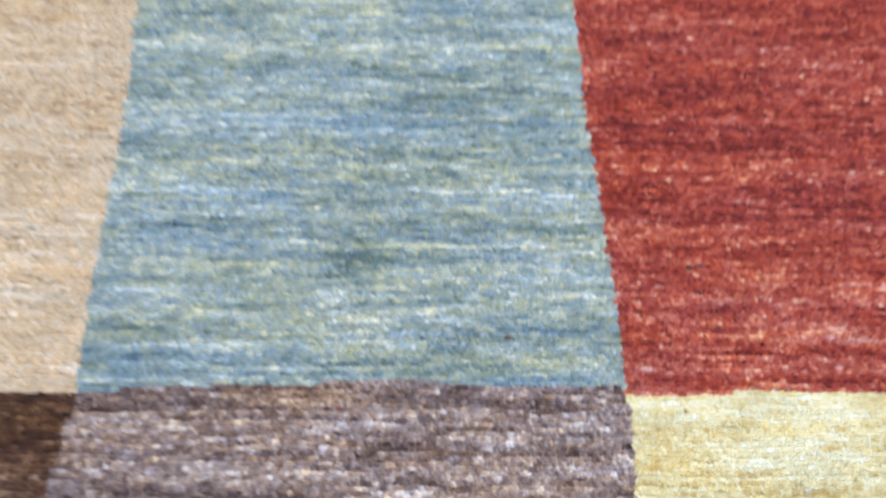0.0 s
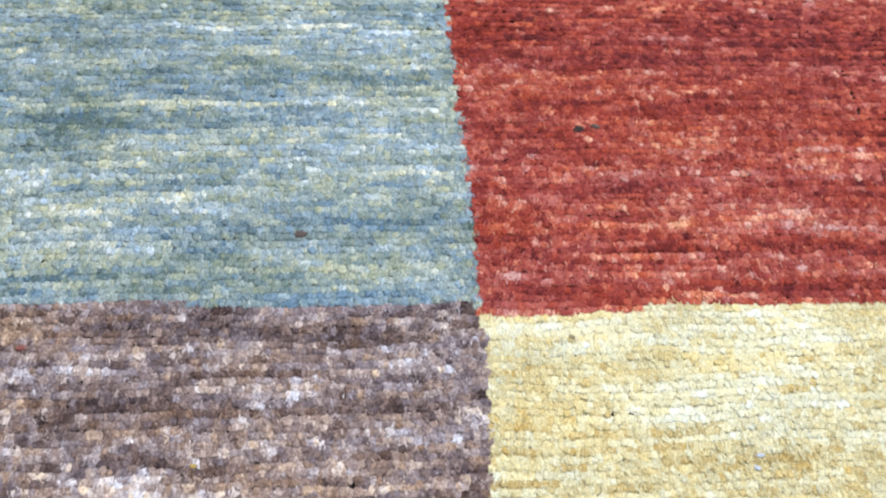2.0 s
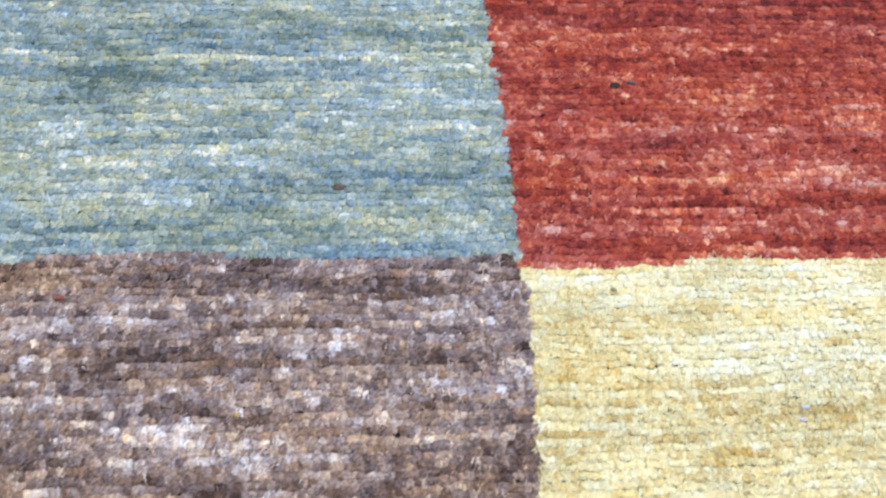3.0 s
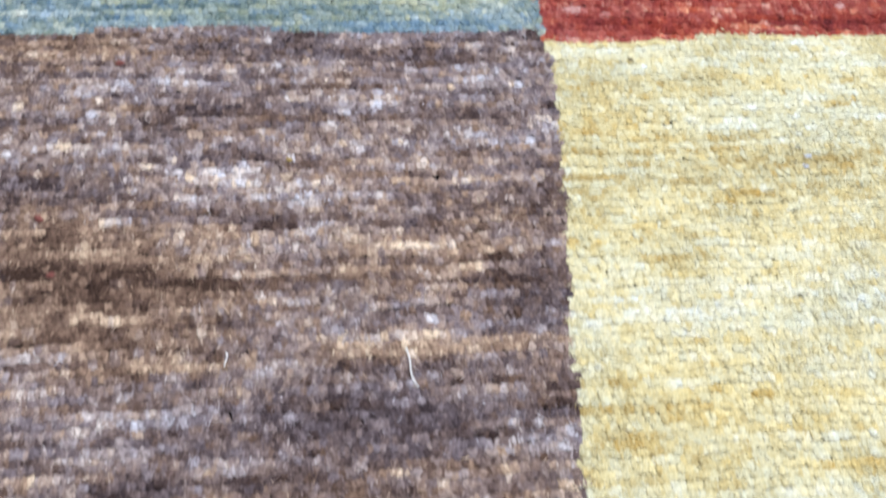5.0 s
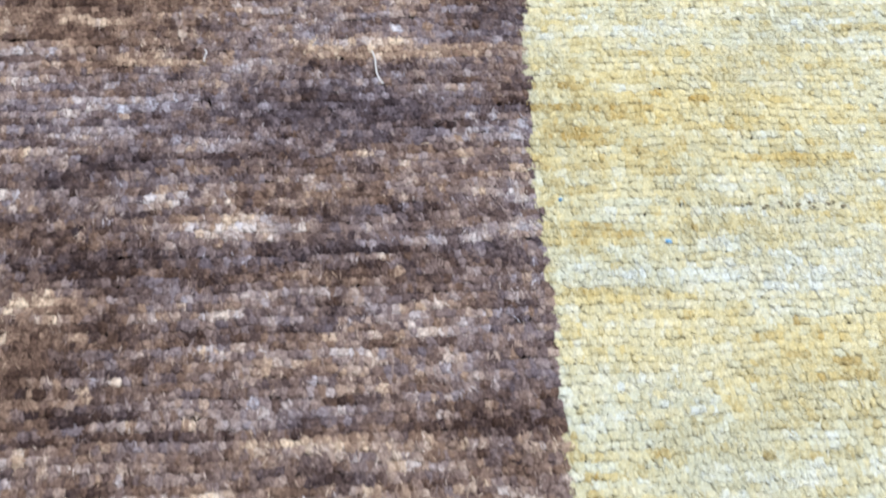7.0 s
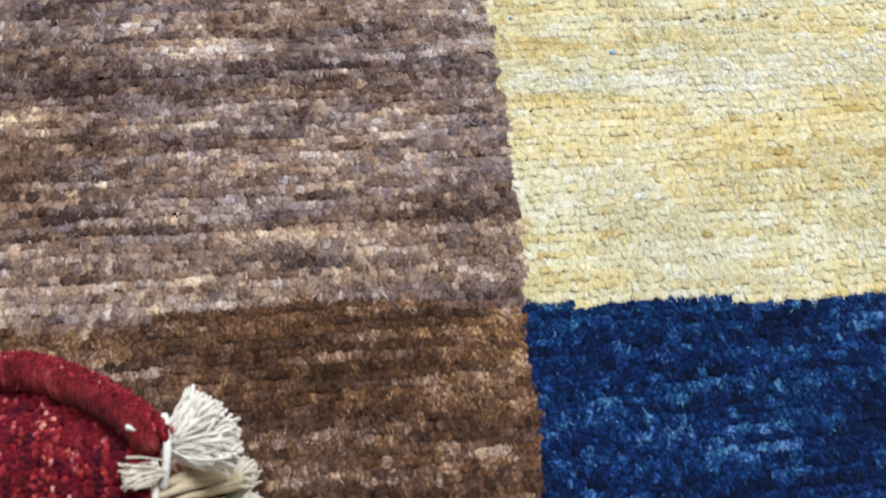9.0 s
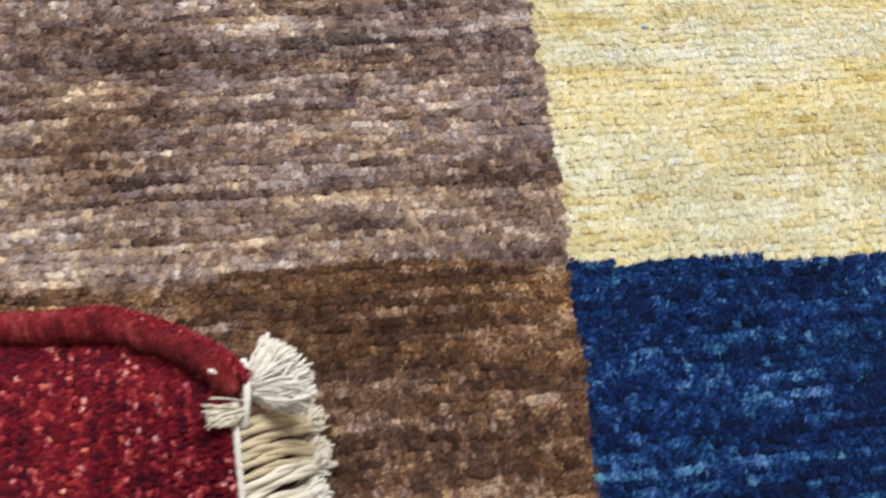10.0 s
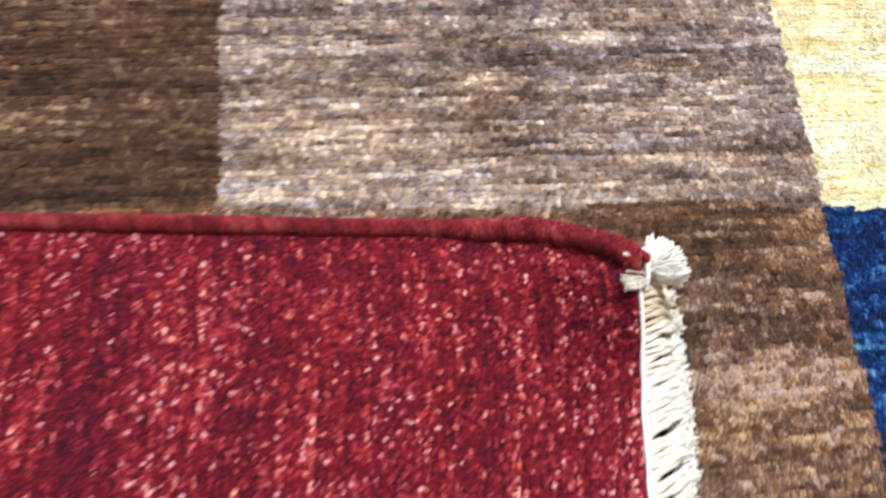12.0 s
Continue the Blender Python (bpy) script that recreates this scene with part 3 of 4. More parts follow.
def fuzz(x, y, z, yarn, tone, count, rnd, name):
    """Cut wool ends that lie over the knots, combed down the rug: thin bent slivers near each knot's own colour, some
    paled as painted glints.
    """
    i = rnd.integers(0, len(x), count)
    a = rnd.normal(-1.57, 0.42, count)
    l = 0.0015 + 0.0020 * rnd.random(count)
    w = 0.00007 + 0.00011 * rnd.random(count)
    x0, y0 = x[i] + rnd.normal(0, 0.0009, count), y[i] + rnd.normal(0.0010, 0.0011, count)
    dx, dy = np.cos(a), np.sin(a)
    bend, rise = rnd.normal(0, 0.25, count), 0.00008 + 0.00024 * rnd.random(count)
    co = []
    for s_, h, sides in ((0.0, -0.5, (-1, 1)), (0.6, 1.0, (-1, 1)), (1.0, 0.3, (0,))):
        cx, cy = x0 + l * (s_ * dx - bend * s_ * s_ * dy), y0 + l * (s_ * dy + bend * s_ * s_ * dx)
        for side in sides:
            co.append(np.stack([cx - side * w * dy, cy + side * w * dx, z[i] + h * rise + 0.00002], -1))
    co = np.stack(co, 1).reshape(-1, 3)
    f = np.array([(0, 1, 3), (0, 3, 2), (2, 3, 4)])
    faces = (f[None] + (np.arange(count) * 5)[:, None, None]).reshape(-1, 3)
    # about one sliver in eleven is lifted in colour to paint a glint
    return mesh_of(name, co, faces, True, {"yarn": np.repeat(np.clip(yarn[i] + rnd.normal(0.0, 0.09, count) + 0.28 * (rnd.random(count) < 0.09), 0, 1), 5), "tone": np.repeat(tone[i], 5)})


FIELD_LABEL = {
    "slate_blue": "grey-blue streaked wool pile square", "brick_red": "brick-red streaked wool pile square", "taupe": "mottled taupe and mauve-brown wool pile square",
    "straw": "pale straw-yellow wool pile square", "navy": "deep navy-blue wool pile square", "umber": "brown streaked wool pile square",
    "sand": "sandy beige wool pile square", "coffee": "dark coffee-brown wool pile square", "rust": "rusty orange-brown wool pile square",
}
NEAR, MID = (-0.34, 0.17, -0.45, 0.14), (-0.45, 0.24, -0.45, 0.36)
FINE = tuft_shape(5, [(0.0, 1.0), (0.70, 0.66)])
MEDIUM = tuft_shape(4, [(0.0, 1.0), (0.70, 0.66)])
COARSE = tuft_shape(5, [(0.15, 1.0)])
rng_h = np.random.default_rng(3)
for region, wide, loose_ends in (((*NEAR, None), 1.0, 3.2), ((*MID, NEAR), 1.4, 1.8)):
    for field, me, seeds in pile(region, FINE if wide == 1.0 else MEDIUM, wide, 7):
        square = rug_part(field + "_square", me, WOOL[field], label=FIELD_LABEL[field], kind="stuff")
        rug_part("fuzz", fuzz(*seeds, int(loose_ends * len(seeds[0])), rng_h, "fuzz"), WOOL[field], square, kind="stuff")
for field, me, seeds in pile((RUG_X0 + 0.004, RUG_X1, RUG_Y0, RUG_Y1, MID), COARSE, 3.0, 8, 2.2):
    rug_part(field + "_square", me, WOOL[field], label=FIELD_LABEL[field], kind="stuff")


def foundation():
    """The woven ground under the pile, cut off along the fold."""
    bm = bmesh.new()
    a, b = FOLD - RUG_X0, FOLD - RUG_Y0
    low = [bm.verts.new((x, y, -0.0138)) for x, y in ((b, RUG_Y0), (RUG_X1, RUG_Y0), (RUG_X1, RUG_Y1), (RUG_X0, RUG_Y1), (RUG_X0, a))]
    face = bm.faces.new(low)
    up = bmesh.ops.extrude_face_region(bm, geom=[face])
    bmesh.ops.translate(bm, vec=(0, 0, 0.0118), verts=[v for v in up["geom"] if isinstance(v, bmesh.types.BMVert)])
    bmesh.ops.recalc_face_normals(bm, faces=bm.faces)
    me = bpy.data.meshes.new("foundation")
    bm.to_mesh(me)
    bm.free()
    return me


rug_part("foundation", foundation(), M_BASE, label="brown woven ground under the pile")


# ---- the folded corner ----
def skew(x, y):
    """The folded corner lies a little askew on the rug."""
    return x + 0.11 * np.minimum(0, np.asarray(y) + 0.373)


def flap_z(x, y):
    """Height of the folded corner's upturned back; its very corner curls up."""
    x, y = np.asarray(x, float), np.asarray(y, float)
    fold = (x + y - FOLD) / 1.4142
    z = 0.0140 + 0.012 * np.exp(-np.clip(fold, 0, 9) / 0.05)
    d2 = ((x - CORNER_X) / 0.031) ** 2 + ((y + 0.344) / 0.031) ** 2
    # the back dips beside the cord, which curls up towards the corner
    inside = selvedge_y(x) - y
    dip = 0.0026 * np.clip((x + 0.21) / 0.06, 0, 1) * np.exp(-((inside - 0.0085) / 0.0055) ** 2)
    return z + 0.0215 * np.exp(-d2) - dip + 0.001 * smooth_noise(x / 0.06, y / 0.06, 51)


def selvedge_y(x):
    """The selvedge runs straight and rounds off at the corner."""
    x = np.asarray(x, float)
    d = np.clip((x + 0.158) / 0.038, 0, 1.1)
    return -0.314 - 0.0656 * (x + 0.19) + 0.0008 * smooth_noise(x / 0.04, 0 * x, 52) - 0.0275 * d ** 1.4


LEFT_X = FOLD + 0.29


def flap_sheet():
    xs, verts, faces = np.append(np.arange(LEFT_X, CORNER_X, 0.004), CORNER_X), [], []
    ny = 90
    for x in xs:
        top = float(selvedge_y(x))
        bottom = min(FOLD - x, top - 0.001)
        ys = np.linspace(bottom, top, ny)
        verts += list(zip(skew(x, ys), ys, flap_z(np.full(ny, x), ys) - 0.0012))
    n = len(verts) // ny
    for i in range(n - 1):
        for j in range(ny - 1):
            a = i * ny + j
            faces.append((a, a + ny, a + ny + 1, a + 1))
    return mesh_of("flap", verts, faces, values={"yarn": np.full(len(verts), 0.26), "tone": np.full(len(verts), 0.5)})


def flap_back(scale, near, seed):
    """Knot backs: small flat pills in columns that follow the weft, which runs along y here."""
    rnd = np.random.default_rng(seed)
    px, py = 0.00145 * scale, 0.00135 * scale
    colm, rowm = [a.ravel().astype(float) for a in np.meshgrid(np.arange(round(LEFT_X / px), round(CORNER_X / px)), np.arange(round((FOLD - CORNER_X) / py), round(-0.28 / py)), indexing="ij")]
    n = len(colm)
    x = colm * px + 0.0006 * smooth_noise(rowm / 9.0, colm / 2.0, 61) + rnd.normal(0, 0.2 * px, n)
    y = rowm * py + 0.0005 * smooth_noise(rowm / 3.0, colm, 62) + rnd.normal(0, 0.22 * py, n)
    k = (y < selvedge_y(x) - 0.0035) & (x + y > FOLD + 0.004) & (x < CORNER_X - 0.001)
    k &= ((x > -0.42) & (y > -0.47)) == near
    x, y, colm = x[k], y[k], colm[k]
    n = len(x)
    yarn, tone = yarn_values("crimson", y, x, colm, rnd, 500)
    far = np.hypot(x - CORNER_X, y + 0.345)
    # darker towards the left; the darkening round the corner is shade painted into the yarn
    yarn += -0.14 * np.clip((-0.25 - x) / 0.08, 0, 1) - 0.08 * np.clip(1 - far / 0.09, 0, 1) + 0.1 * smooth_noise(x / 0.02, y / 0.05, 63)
    pick = rnd.random(n)
    yarn += np.where(pick < 0.52, 0.04 + 0.27 * rnd.random(n), 0) + np.where(pick > 0.935, 0.18 + 0.28 * rnd.random(n), 0)
    yarn += np.where((pick > 0.6) & (pick < 0.615), 0.6, 0)
    dash = rnd.random(n) < 0.012                                         # warp threads that show through as thin pale dashes
    yarn = np.clip(np.where(dash, 0.8, yarn), 0, 1)
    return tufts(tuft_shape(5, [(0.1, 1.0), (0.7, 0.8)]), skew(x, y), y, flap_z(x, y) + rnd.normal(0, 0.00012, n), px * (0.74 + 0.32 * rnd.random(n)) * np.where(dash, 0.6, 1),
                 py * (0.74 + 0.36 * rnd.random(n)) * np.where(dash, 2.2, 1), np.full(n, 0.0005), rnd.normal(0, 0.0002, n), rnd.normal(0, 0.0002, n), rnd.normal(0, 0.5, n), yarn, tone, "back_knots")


def fold_bend():
    """The round bend of the rug along the fold."""
    a, b = np.array((LEFT_X, FOLD - LEFT_X)), np.array((CORNER_X, FOLD - CORNER_X))
    out = np.array((-1, -1)) / 2 ** 0.5
    n, m, verts, faces = 60, 14, [], []
    for i in range(n + 1):
        p = a + (b - a) * i / n
        top = float(flap_z(*p)) - 0.001
        r = (top + 0.0138) / 2
        for j in range(m + 1):
            w = np.pi * j / m
            q = p + out * np.sin(w) * r
            verts.append((q[0] + (skew(p[0], p[1]) - p[0]) * (1 - np.cos(w)) / 2, q[1], -0.0138 + r - r * np.cos(w)))
    for i in range(n):
        for j in range(m):
            k = i * (m + 1) + j
            faces.append((k, k + 1, k + m + 2, k + m + 1))
    return mesh_of("fold_bend", verts, faces, values={"yarn": np.full(len(verts), 0.4), "tone": np.full(len(verts), 0.5)})


corner = rug_part("folded_corner", flap_sheet(), WOOL["crimson"], label="folded-over rug corner showing its crimson back")
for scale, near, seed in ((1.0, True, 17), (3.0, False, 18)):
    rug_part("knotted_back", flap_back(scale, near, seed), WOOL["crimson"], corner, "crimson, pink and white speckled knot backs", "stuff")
rug_part("fold_bend", fold_bend(), WOOL["crimson"], corner)


def selvedge():
    x = np.concatenate([np.linspace(LEFT_X, -0.43, 150), np.linspace(-0.4295, CORNER_X - 0.004, 1100)])
    y = selvedge_y(x)
    z = flap_z(x, y) + 0.0004
    t = np.linspace(0, 1, 12)[1:]
    x = np.concatenate([x, x[-1] + 0.0028 * t])
    y = np.concatenate([y, y[-1] - 0.0052 * t])
    z = np.concatenate([z, z[-1] - 0.004 * t ** 2])
    r = 0.0036 + 0.0011 * np.clip((x + 0.2) / 0.04, 0, 1) + 0.0003 * smooth_noise(x / 0.02, 0 * x, 72) + 0.00025 * smooth_noise(x / 0.004, 0 * x, 73)
    r[-11:] *= np.sqrt(np.clip(1.05 - t ** 4, 0.05, 1))
    v, f = tube(np.stack([x, y, z], 1), r, 16, 0.00045, 0.0019)
    yarn = 0.45 + 0.25 * smooth_noise(v[:, 0] / 0.008, v[:, 1] / 0.004, 71) + 0.3 * smooth_noise((v[:, 0] + 0.4 * v[:, 1]) / 0.0011, v[:, 1] / 0.006, 74)
    return mesh_of("selvedge", v, f, True, {"yarn": np.clip(yarn, 0, 1), "tone": np.full(len(v), 0.5)})


rug_part("selvedge", selvedge(), M_CORD, corner, "dark maroon wool-wrapped edge cord")


def side_cord(x, y0, y1):
    u = np.linspace(y0, y1, 400)
    v, f = tube(np.stack([np.full(400, x), u, np.full(400, -0.0085)], 1), 0.0042, 10, 0.0003, 0.0013)
    return mesh_of("side_cord", v, f, True, {"yarn": np.full(len(v), 0.4), "tone": np.full(len(v), 0.5)})


rug_part("selvedge", side_cord(RUG_X0 - 0.002, FOLD - RUG_X0, RUG_Y1), M_CORD, label="maroon wool-wrapped edge cord")
rug_part("selvedge", side_cord(RUG_X1 + 0.002, RUG_Y0, RUG_Y1), M_CORD, label="maroon wool-wrapped edge cord")


def cord_hair():
    """Short wool hairs that stand off the edge cord."""
    rnd = np.random.default_rng(37)
    n = 7000
    x = -0.43 + 0.305 * rnd.random(n)
    w = rnd.random(n) * np.pi
    thick = 0.0036 + 0.0011 * np.clip((x + 0.2) / 0.04, 0, 1)
    y = selvedge_y(x) + thick * np.cos(w)
    z = flap_z(x, selvedge_y(x)) + 0.0004 + thick * np.sin(w)
    near = np.clip((x + 0.2) / 0.06, 0, 1)
    l, a, k = (0.0012 + 0.0018 * rnd.random(n)) * (1 + 0.5 * near), rnd.normal(0, 1.0, n), 0.00008
    end = np.stack([x + l * np.sin(a), y + l * np.cos(a) * np.cos(w + 1.3), z + 0.0002 + l * np.cos(a) * np.sin(w + 1.3) * 0.6], -1)
    co = np.stack([np.stack([x - k, y, z], -1), np.stack([x + k, y, z], -1), end], 1).reshape(-1, 3)
    return mesh_of("cord_hair", co, np.arange(3 * n).reshape(-1, 3), True, {"yarn": np.repeat(np.clip(0.5 + 0.35 * rnd.normal(0, 1, n), 0, 1), 3), "tone": np.full(3 * n, 0.5)})


rug_part("cord_hair", cord_hair(), M_CORD, corner, kind="stuff")


def edge_fuzz():
    """Red pile of the right side, which shows over the outer half of the curled edge."""
    rnd = np.random.default_rng(29)
    n = 3000
    x = -0.235 + 0.117 * rnd.random(n) ** 0.75
    near = np.clip((x + 0.235) / 0.07, 0.15, 1)
    out = rnd.random(n)
    y = selvedge_y(x) + 0.0006 + (0.0020 + 0.0028 * near) * out
    z = np.maximum(flap_z(x, selvedge_y(x)) + 0.0006 + 0.0046 * near - (0.004 + 0.004 * near) * out ** 2 - 0.001 * rnd.random(n), 0.003)
    yarn = np.clip(0.42 + 0.17 * rnd.normal(0, 1, n) + 0.3 * (rnd.random(n) < 0.05), 0, 1)
    return tufts(tuft_shape(5, [(0.0, 0.6), (0.5, 1.0), (0.85, 0.7)]), x, y, z, np.full(n, 0.0008), np.full(n, 0.0011), np.full(n, 0.003), rnd.normal(0, 0.0008, n),
                 0.001 + 0.001 * rnd.random(n), rnd.random(n) * 6, yarn, np.full(n, 0.6), "edge_fuzz")


rug_part("edge_fuzz", edge_fuzz(), WOOL["crimson"], corner, "bright red pile under the curled edge", "stuff")


def root_at(y):
    x = CORNER_X - 0.002 + 0 * np.asarray(y, float)
    return np.stack([skew(x, y), np.asarray(y, float), flap_z(x, y)], -1)


def fringe_root():
    y = np.linspace(FOLD - CORNER_X, -0.350, 500)
    p = root_at(y)
    p[:, 0] += 0.0005 * smooth_noise(y / 0.01, 0 * y, 81) + 0.001
    p[:, 2] += 0.0008
    return mesh_of("edge_binding", *tube(p, 0.0008, 6, 0.0003, 0.002))


rug_part("edge_binding", fringe_root(), M_COTTON_WHITE, corner, "white cotton twining along the fringe end")


def brush(rnd, base, way, spread, count, length, thick, floor=0.0008, drop=0.0, jitter=0.0006, vary=0.18, curl=0.0):
    """A frayed bundle of cotton ends, fanning out from base; each one is blunt where it was cut."""
    pieces = []
    for _ in range(count):
        d = np.asarray(way, float) + rnd.normal(0, 1, 3) * spread
        d /= np.linalg.norm(d)
        l = length * (1.04 - vary * rnd.random())
        t = np.linspace(0, 1, 5)[:, None]
        p = np.asarray(base) + rnd.normal(0, jitter, 3) + t * d * l + np.sin(3.1 * t) * rnd.normal(0, 0.07, 3) * l
        p[:, 2] += curl * t[:, 0] ** 3 - drop * t[:, 0] ** 2
        p[:, 2] = np.maximum(p[:, 2], floor)
        r = thick * (0.8 + 0.4 * rnd.random()) * (0.75 + 0.55 * t[:, 0])
        pieces.append(tube(p, r, 4))
    return joined(pieces)


def tassel(y, rnd, length, lift, thick, end_y, aged_shaded):
    """One fringe cord: two slack plies lying side by side, frayed at its end."""
    x0, _, z0 = root_at(y)
    t = np.linspace(0, 1, 16)
    bow = rnd.normal(0, 0.0006)
    yy = y + (end_y - y) * t ** 1.15 + bow * np.sin(np.pi * t)
    end_z = 0.0046 + 0.0012 * rnd.random()
    zz = z0 + (end_z - z0) * t ** 1.4 + lift * np.sin(np.pi * t)
    pts = np.stack([x0 + 0.0010 + length * t, yy, zz], 1)
    plies, start = [], rnd.random() * 6.28
    for k in (0, np.pi):
        w = 2 * np.pi * t * length / 0.022 + k + start
        off = np.stack([0 * t, np.cos(w), np.sin(w)], 1) * thick * 0.5
        plies.append(tube(pts + off, thick * 0.78 * (1 + 0.25 * t), 6))
    body = joined(plies)
    near = y > -0.47
    ends = brush(rnd, pts[-1] - (0.0040, 0.0012, 0), (1.0, 0.45 + 0.15 * rnd.normal(), 0.06), (0.22, 0.34, 0.22), 60 if near else 6, 0.0072, 0.00030 if near else 0.0006, jitter=0.0010)
    v, f = joined([body, ends])
    me = mesh_of("tassel", v, f)
    # cords by the corner: yellowing and the end tassel's shade in one colour
    me.materials.append(M_COTTON_AGED_SHADED if aged_shaded else M_COTTON)
    me.materials.append(M_COTTON if aged_shaded else M_COTTON_CREAM)
    index = np.zeros(len(f), np.int32)
    index[len(body[1]):] = 1
    me.polygons.foreach_set("material_index", index)
    return me


rng_f = np.random.default_rng(23)
y, n, left_in_bunch, bunch_y = -0.3560, 0, 0, 0.0
while y > FOLD - CORNER_X + 0.03:
    if not left_in_bunch:
        left_in_bunch = int(rng_f.integers(3, 6))
        bunch_y = y - 0.0012 * left_in_bunch + 0.0110 + 0.002 * rng_f.random()
    me = tassel(y, rng_f, 0.0192 + 0.0010 * rng_f.normal(), 0.002 + 0.0015 * rng_f.random(), 0.00105 + 0.0002 * rng_f.random(),
                0.55 * (y + 0.0115) + 0.45 * bunch_y + 0.0007 * rng_f.normal(), n < 6)
    rug_part("tassel", me, None, corner, "yellowed cotton cord, its colour darkened for the end tassel's shade" if n < 6 else "")
    y -= 0.0023 + 0.0004 * rng_f.random()
    n += 1
    left_in_bunch -= 1

# the thick end tassel at the very corner, its white tie and a loose tuft
top = np.array((CORNER_X + 0.0005, -0.3465, 0.0345))
fan = []
for turn in np.linspace(-0.38, 1.08, 14):                # the bundle spreads from straight up round to the side
    out = np.array((0.25 + np.cos(turn), np.sin(turn), 0.02))
    fan.append(brush(rng_f, top + (0.0015, 0, 0) + 0.0015 * out, out, (0.13, 0.13, 0.20), 120, 0.0142 - 0.0018 * turn, 0.00034, drop=0.004 + 0.002 * (1.4 - turn), jitter=0.0010, vary=0.55, curl=0.0055))
fan.append(brush(rng_f, top + (0.005, 0.001, 0), (0.14, 0.97, -0.1), (0.04, 0.05, 0.06), 60, 0.0138, 0.00042, drop=0.002))
rug_part("end_tassel", mesh_of("end_tassel", *joined(fan)), M_COTTON_CREAM, corner, "thick frayed cream cotton end tassel")
loose = brush(rng_f, top + (0.0, -0.007, 0.0015), (-1.0, -0.04, -0.05), (0.05, 0.15, 0.10), 60, 0.0090, 0.00028)
rug_part("loose_tuft", mesh_of("loose_tuft", *loose), M_COTTON, corner, "loose cream cotton tuft on the red back")
u = np.linspace(0, 1, 30)
tie = np.stack([top[0] + 0.0012 * np.sin(3 * u) + 0.001 - 0.001 * u, top[1] + 0.007 - 0.017 * u, top[2] + 0.0022 + 0.0012 * np.sin(np.pi * u) - 0.004 * u ** 3], 1)
rug_part("tie", mesh_of("tie", *tube(tie, 0.0009, 6, 0.0002, 0.0015)), M_COTTON_WHITE, corner, "white cotton tie")
u = np.linspace(0, 1, 10)
stitch = np.stack([-0.1275 + 0.003 * u, -0.3425 - 0.0012 * u, float(flap_z(-0.126, -0.343)) + 0.0047 + 0.0003 * np.sin(3.1 * u)], 1)
rug_part("stitch", mesh_of("stitch", *tube(stitch, 0.0007, 6)), M_COTTON_WHITE, corner, "white stitch in the edge cord")

# ---- stray knots and lint ----
def stray(name, at, size, material, label):
    rnd = np.random.default_rng(int(abs(at[0]) * 1e4))
    n = 3
    x, y = at[0] + rnd.normal(0, size * 0.5, n), at[1] + rnd.normal(0, size * 0.25, n)
    me = tufts(FINE, x, y, np.full(n, 0.0007), np.full(n, size * 1.5), np.full(n, size * 1.2), np.full(n, 0.0012), np.zeros(n), np.full(n, -0.001), rnd.random(n), np.full(n, 0.35), np.full(n, 0.5), name)
    rug_part(name, me, material, rug, label)


M_SKY = yarn_material("wool_sky", [(0.0, (120, 176, 220)), (1.0, (160, 205, 235))], (GREY, GREY))
M_DARK = yarn_material("wool_dark", [(0.0, (44, 36, 32)), (1.0, (74, 62, 56))], (GREY, GREY))
M_OLIVE = yarn_material("wool_olive", [(0.0, (128, 118, 92)), (1.0, (176, 162, 130))], (GREY, GREY))
M_RUST = yarn_material("wool_rust", [(0.0, (84, 74, 70)), (1.0, (112, 98, 90))], (GREY, GREY))
stray("stray_knot", (0.0292, -0.2090), 0.0009, M_SKY, "bright blue stray knot in the straw square")
stray("stray_knot", (0.0478, 0.0870), 0.0015, M_DARK, "dark stray knot in the red square")
stray("stray_knot", (0.0552, 0.0885), 0.0011, M_RUST, "brown stray knot in the red square")
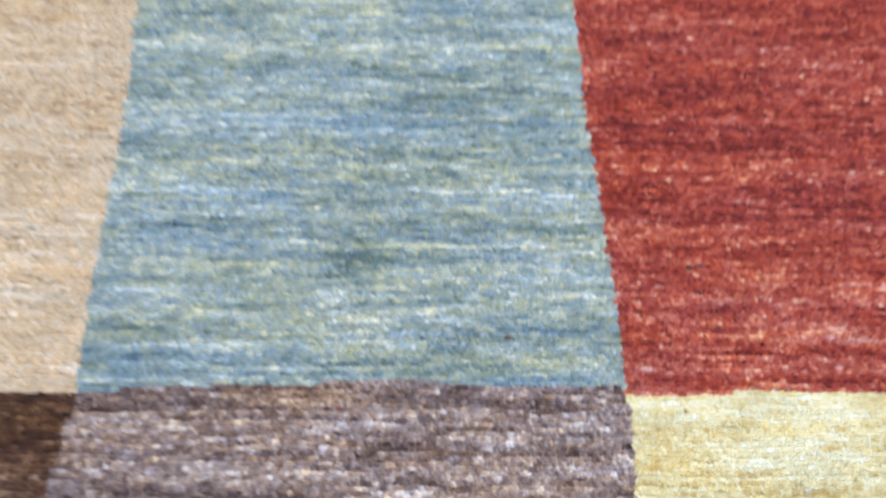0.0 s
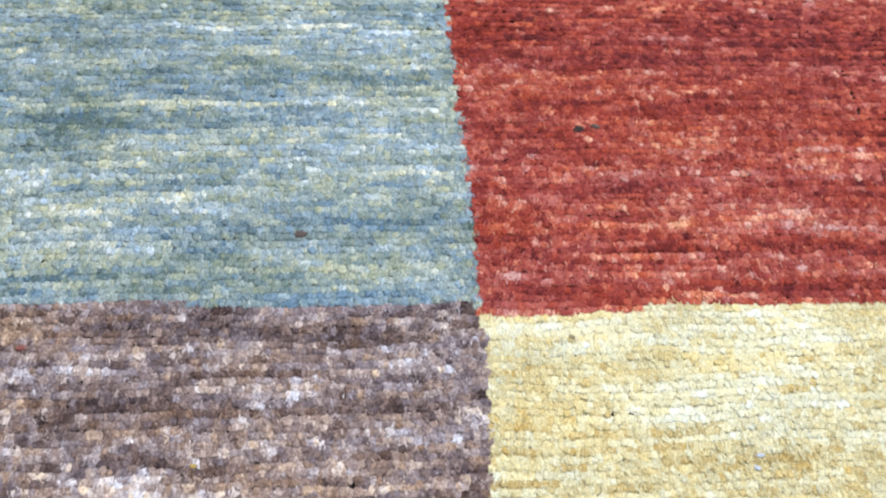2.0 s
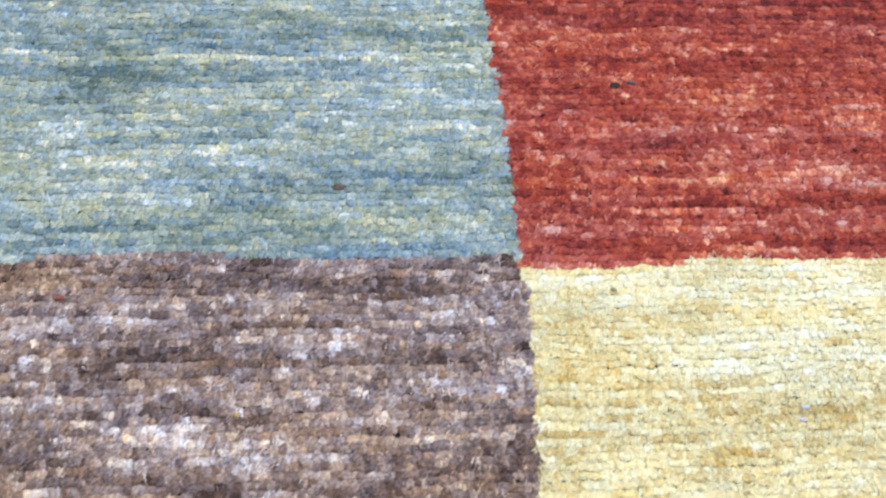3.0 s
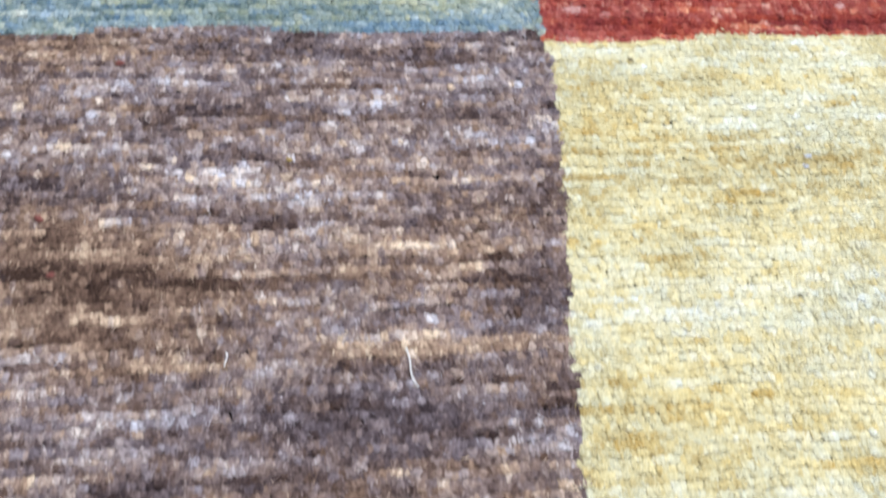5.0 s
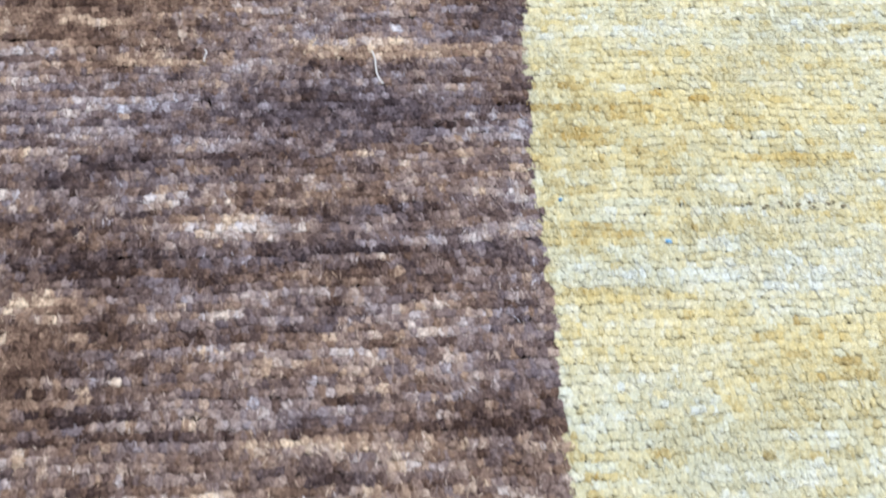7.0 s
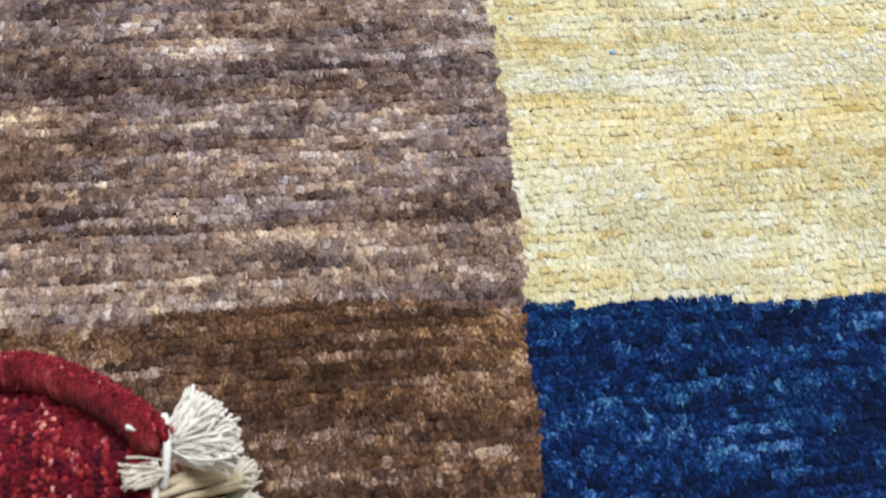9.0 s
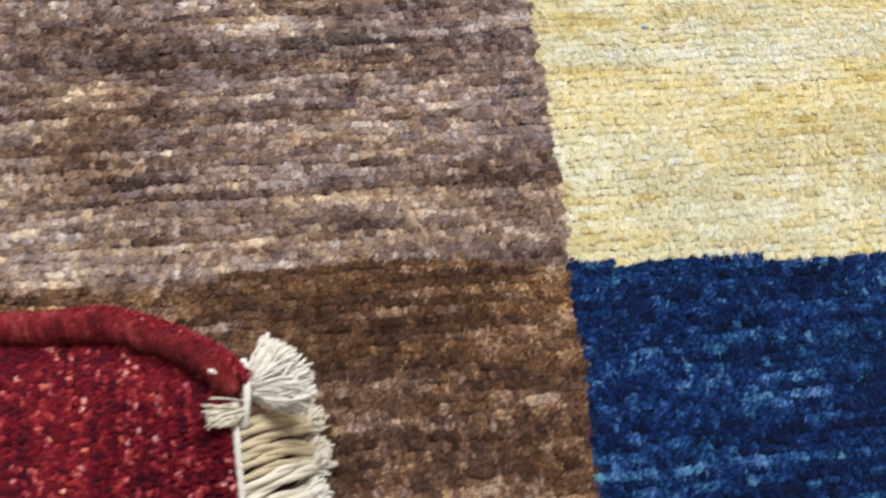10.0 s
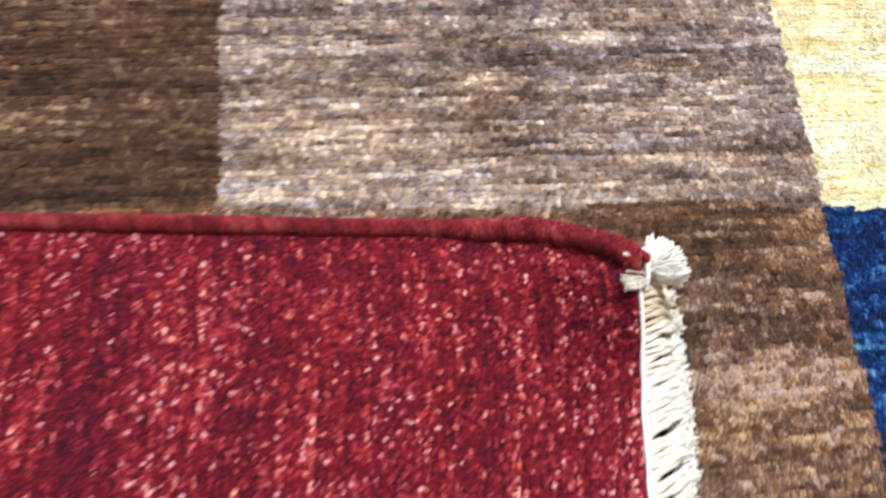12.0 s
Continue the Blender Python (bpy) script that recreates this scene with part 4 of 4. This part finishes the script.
M_RED_SPOT = yarn_material("wool_red_spot", [(0.0, (124, 72, 66)), (1.0, (150, 94, 86))], (GREY, GREY))
M_YELLOW = yarn_material("wool_yellow", [(0.0, (166, 140, 70)), (1.0, (196, 172, 100))], (GREY, GREY))
M_PALE_BLUE = yarn_material("wool_pale_blue", [(0.0, (186, 192, 206)), (1.0, (210, 214, 224))], (GREY, GREY))
for at in ((-0.157, -0.011), (-0.178, -0.079), (-0.172, -0.101)):
    stray("stray_knot", at, 0.0010, M_RED_SPOT, "dull red stray knot in the taupe square")
stray("stray_knot", (-0.0975, -0.0565), 0.0009, M_YELLOW, "ochre stray knot in the taupe square")
for at in ((0.0905, -0.0590), (0.0885, -0.0635)):
    stray("stray_knot", at, 0.0010, M_PALE_BLUE, "pale lavender stray knot in the straw square")
stray("stray_knot", (-0.0042, -0.1925), 0.00045, M_SKY, "blue-green stray knot in the straw square")
stray("stray_knot", (0.0323, -0.0113), 0.0007, M_OLIVE, "grey-brown stray knot in the straw square")
stray("stray_knot", (-0.0622, 0.0355), 0.0018, M_RUST, "brown stray knot in the blue square")
for i in range(12):
    stray("stray_knot", (0.0560 + 0.0032 * i + 0.0011 * math.sin(i * 3.7), -0.1965 + 0.0009 * math.sin(i * 2.1)), 0.0004 + 0.0003 * abs(math.sin(i * 1.9)), M_OLIVE, "grey-brown stray knot in the straw square")

u = np.linspace(0, 1, 24)
lint = tagged(new("thread"), "short white loose thread lying on the rug", "thread")
lint.location = (-0.0604, -0.1408, 0.0)
part("strand", mesh_of("strand", *tube(np.stack([-0.001 + 0.0032 * u ** 2 + 0.0005 * np.sin(6 * u), 0.0075 - 0.0135 * u, 0.0014 + 0.0005 * np.sin(5 * u)], 1), 0.00024, 6)), M_COTTON_WHITE, lint)
lint2 = tagged(new("thread"), "tiny white loose thread lying on the rug", "thread")
lint2.location = (-0.1169, -0.1353, 0.0)
part("strand", mesh_of("strand", *tube(np.stack([0.0004 * np.sin(5 * u), 0.003 - 0.005 * u, 0.0014 + 0.0003 * np.sin(4 * u)], 1), 0.0002, 6)), M_COTTON_WHITE, lint2)
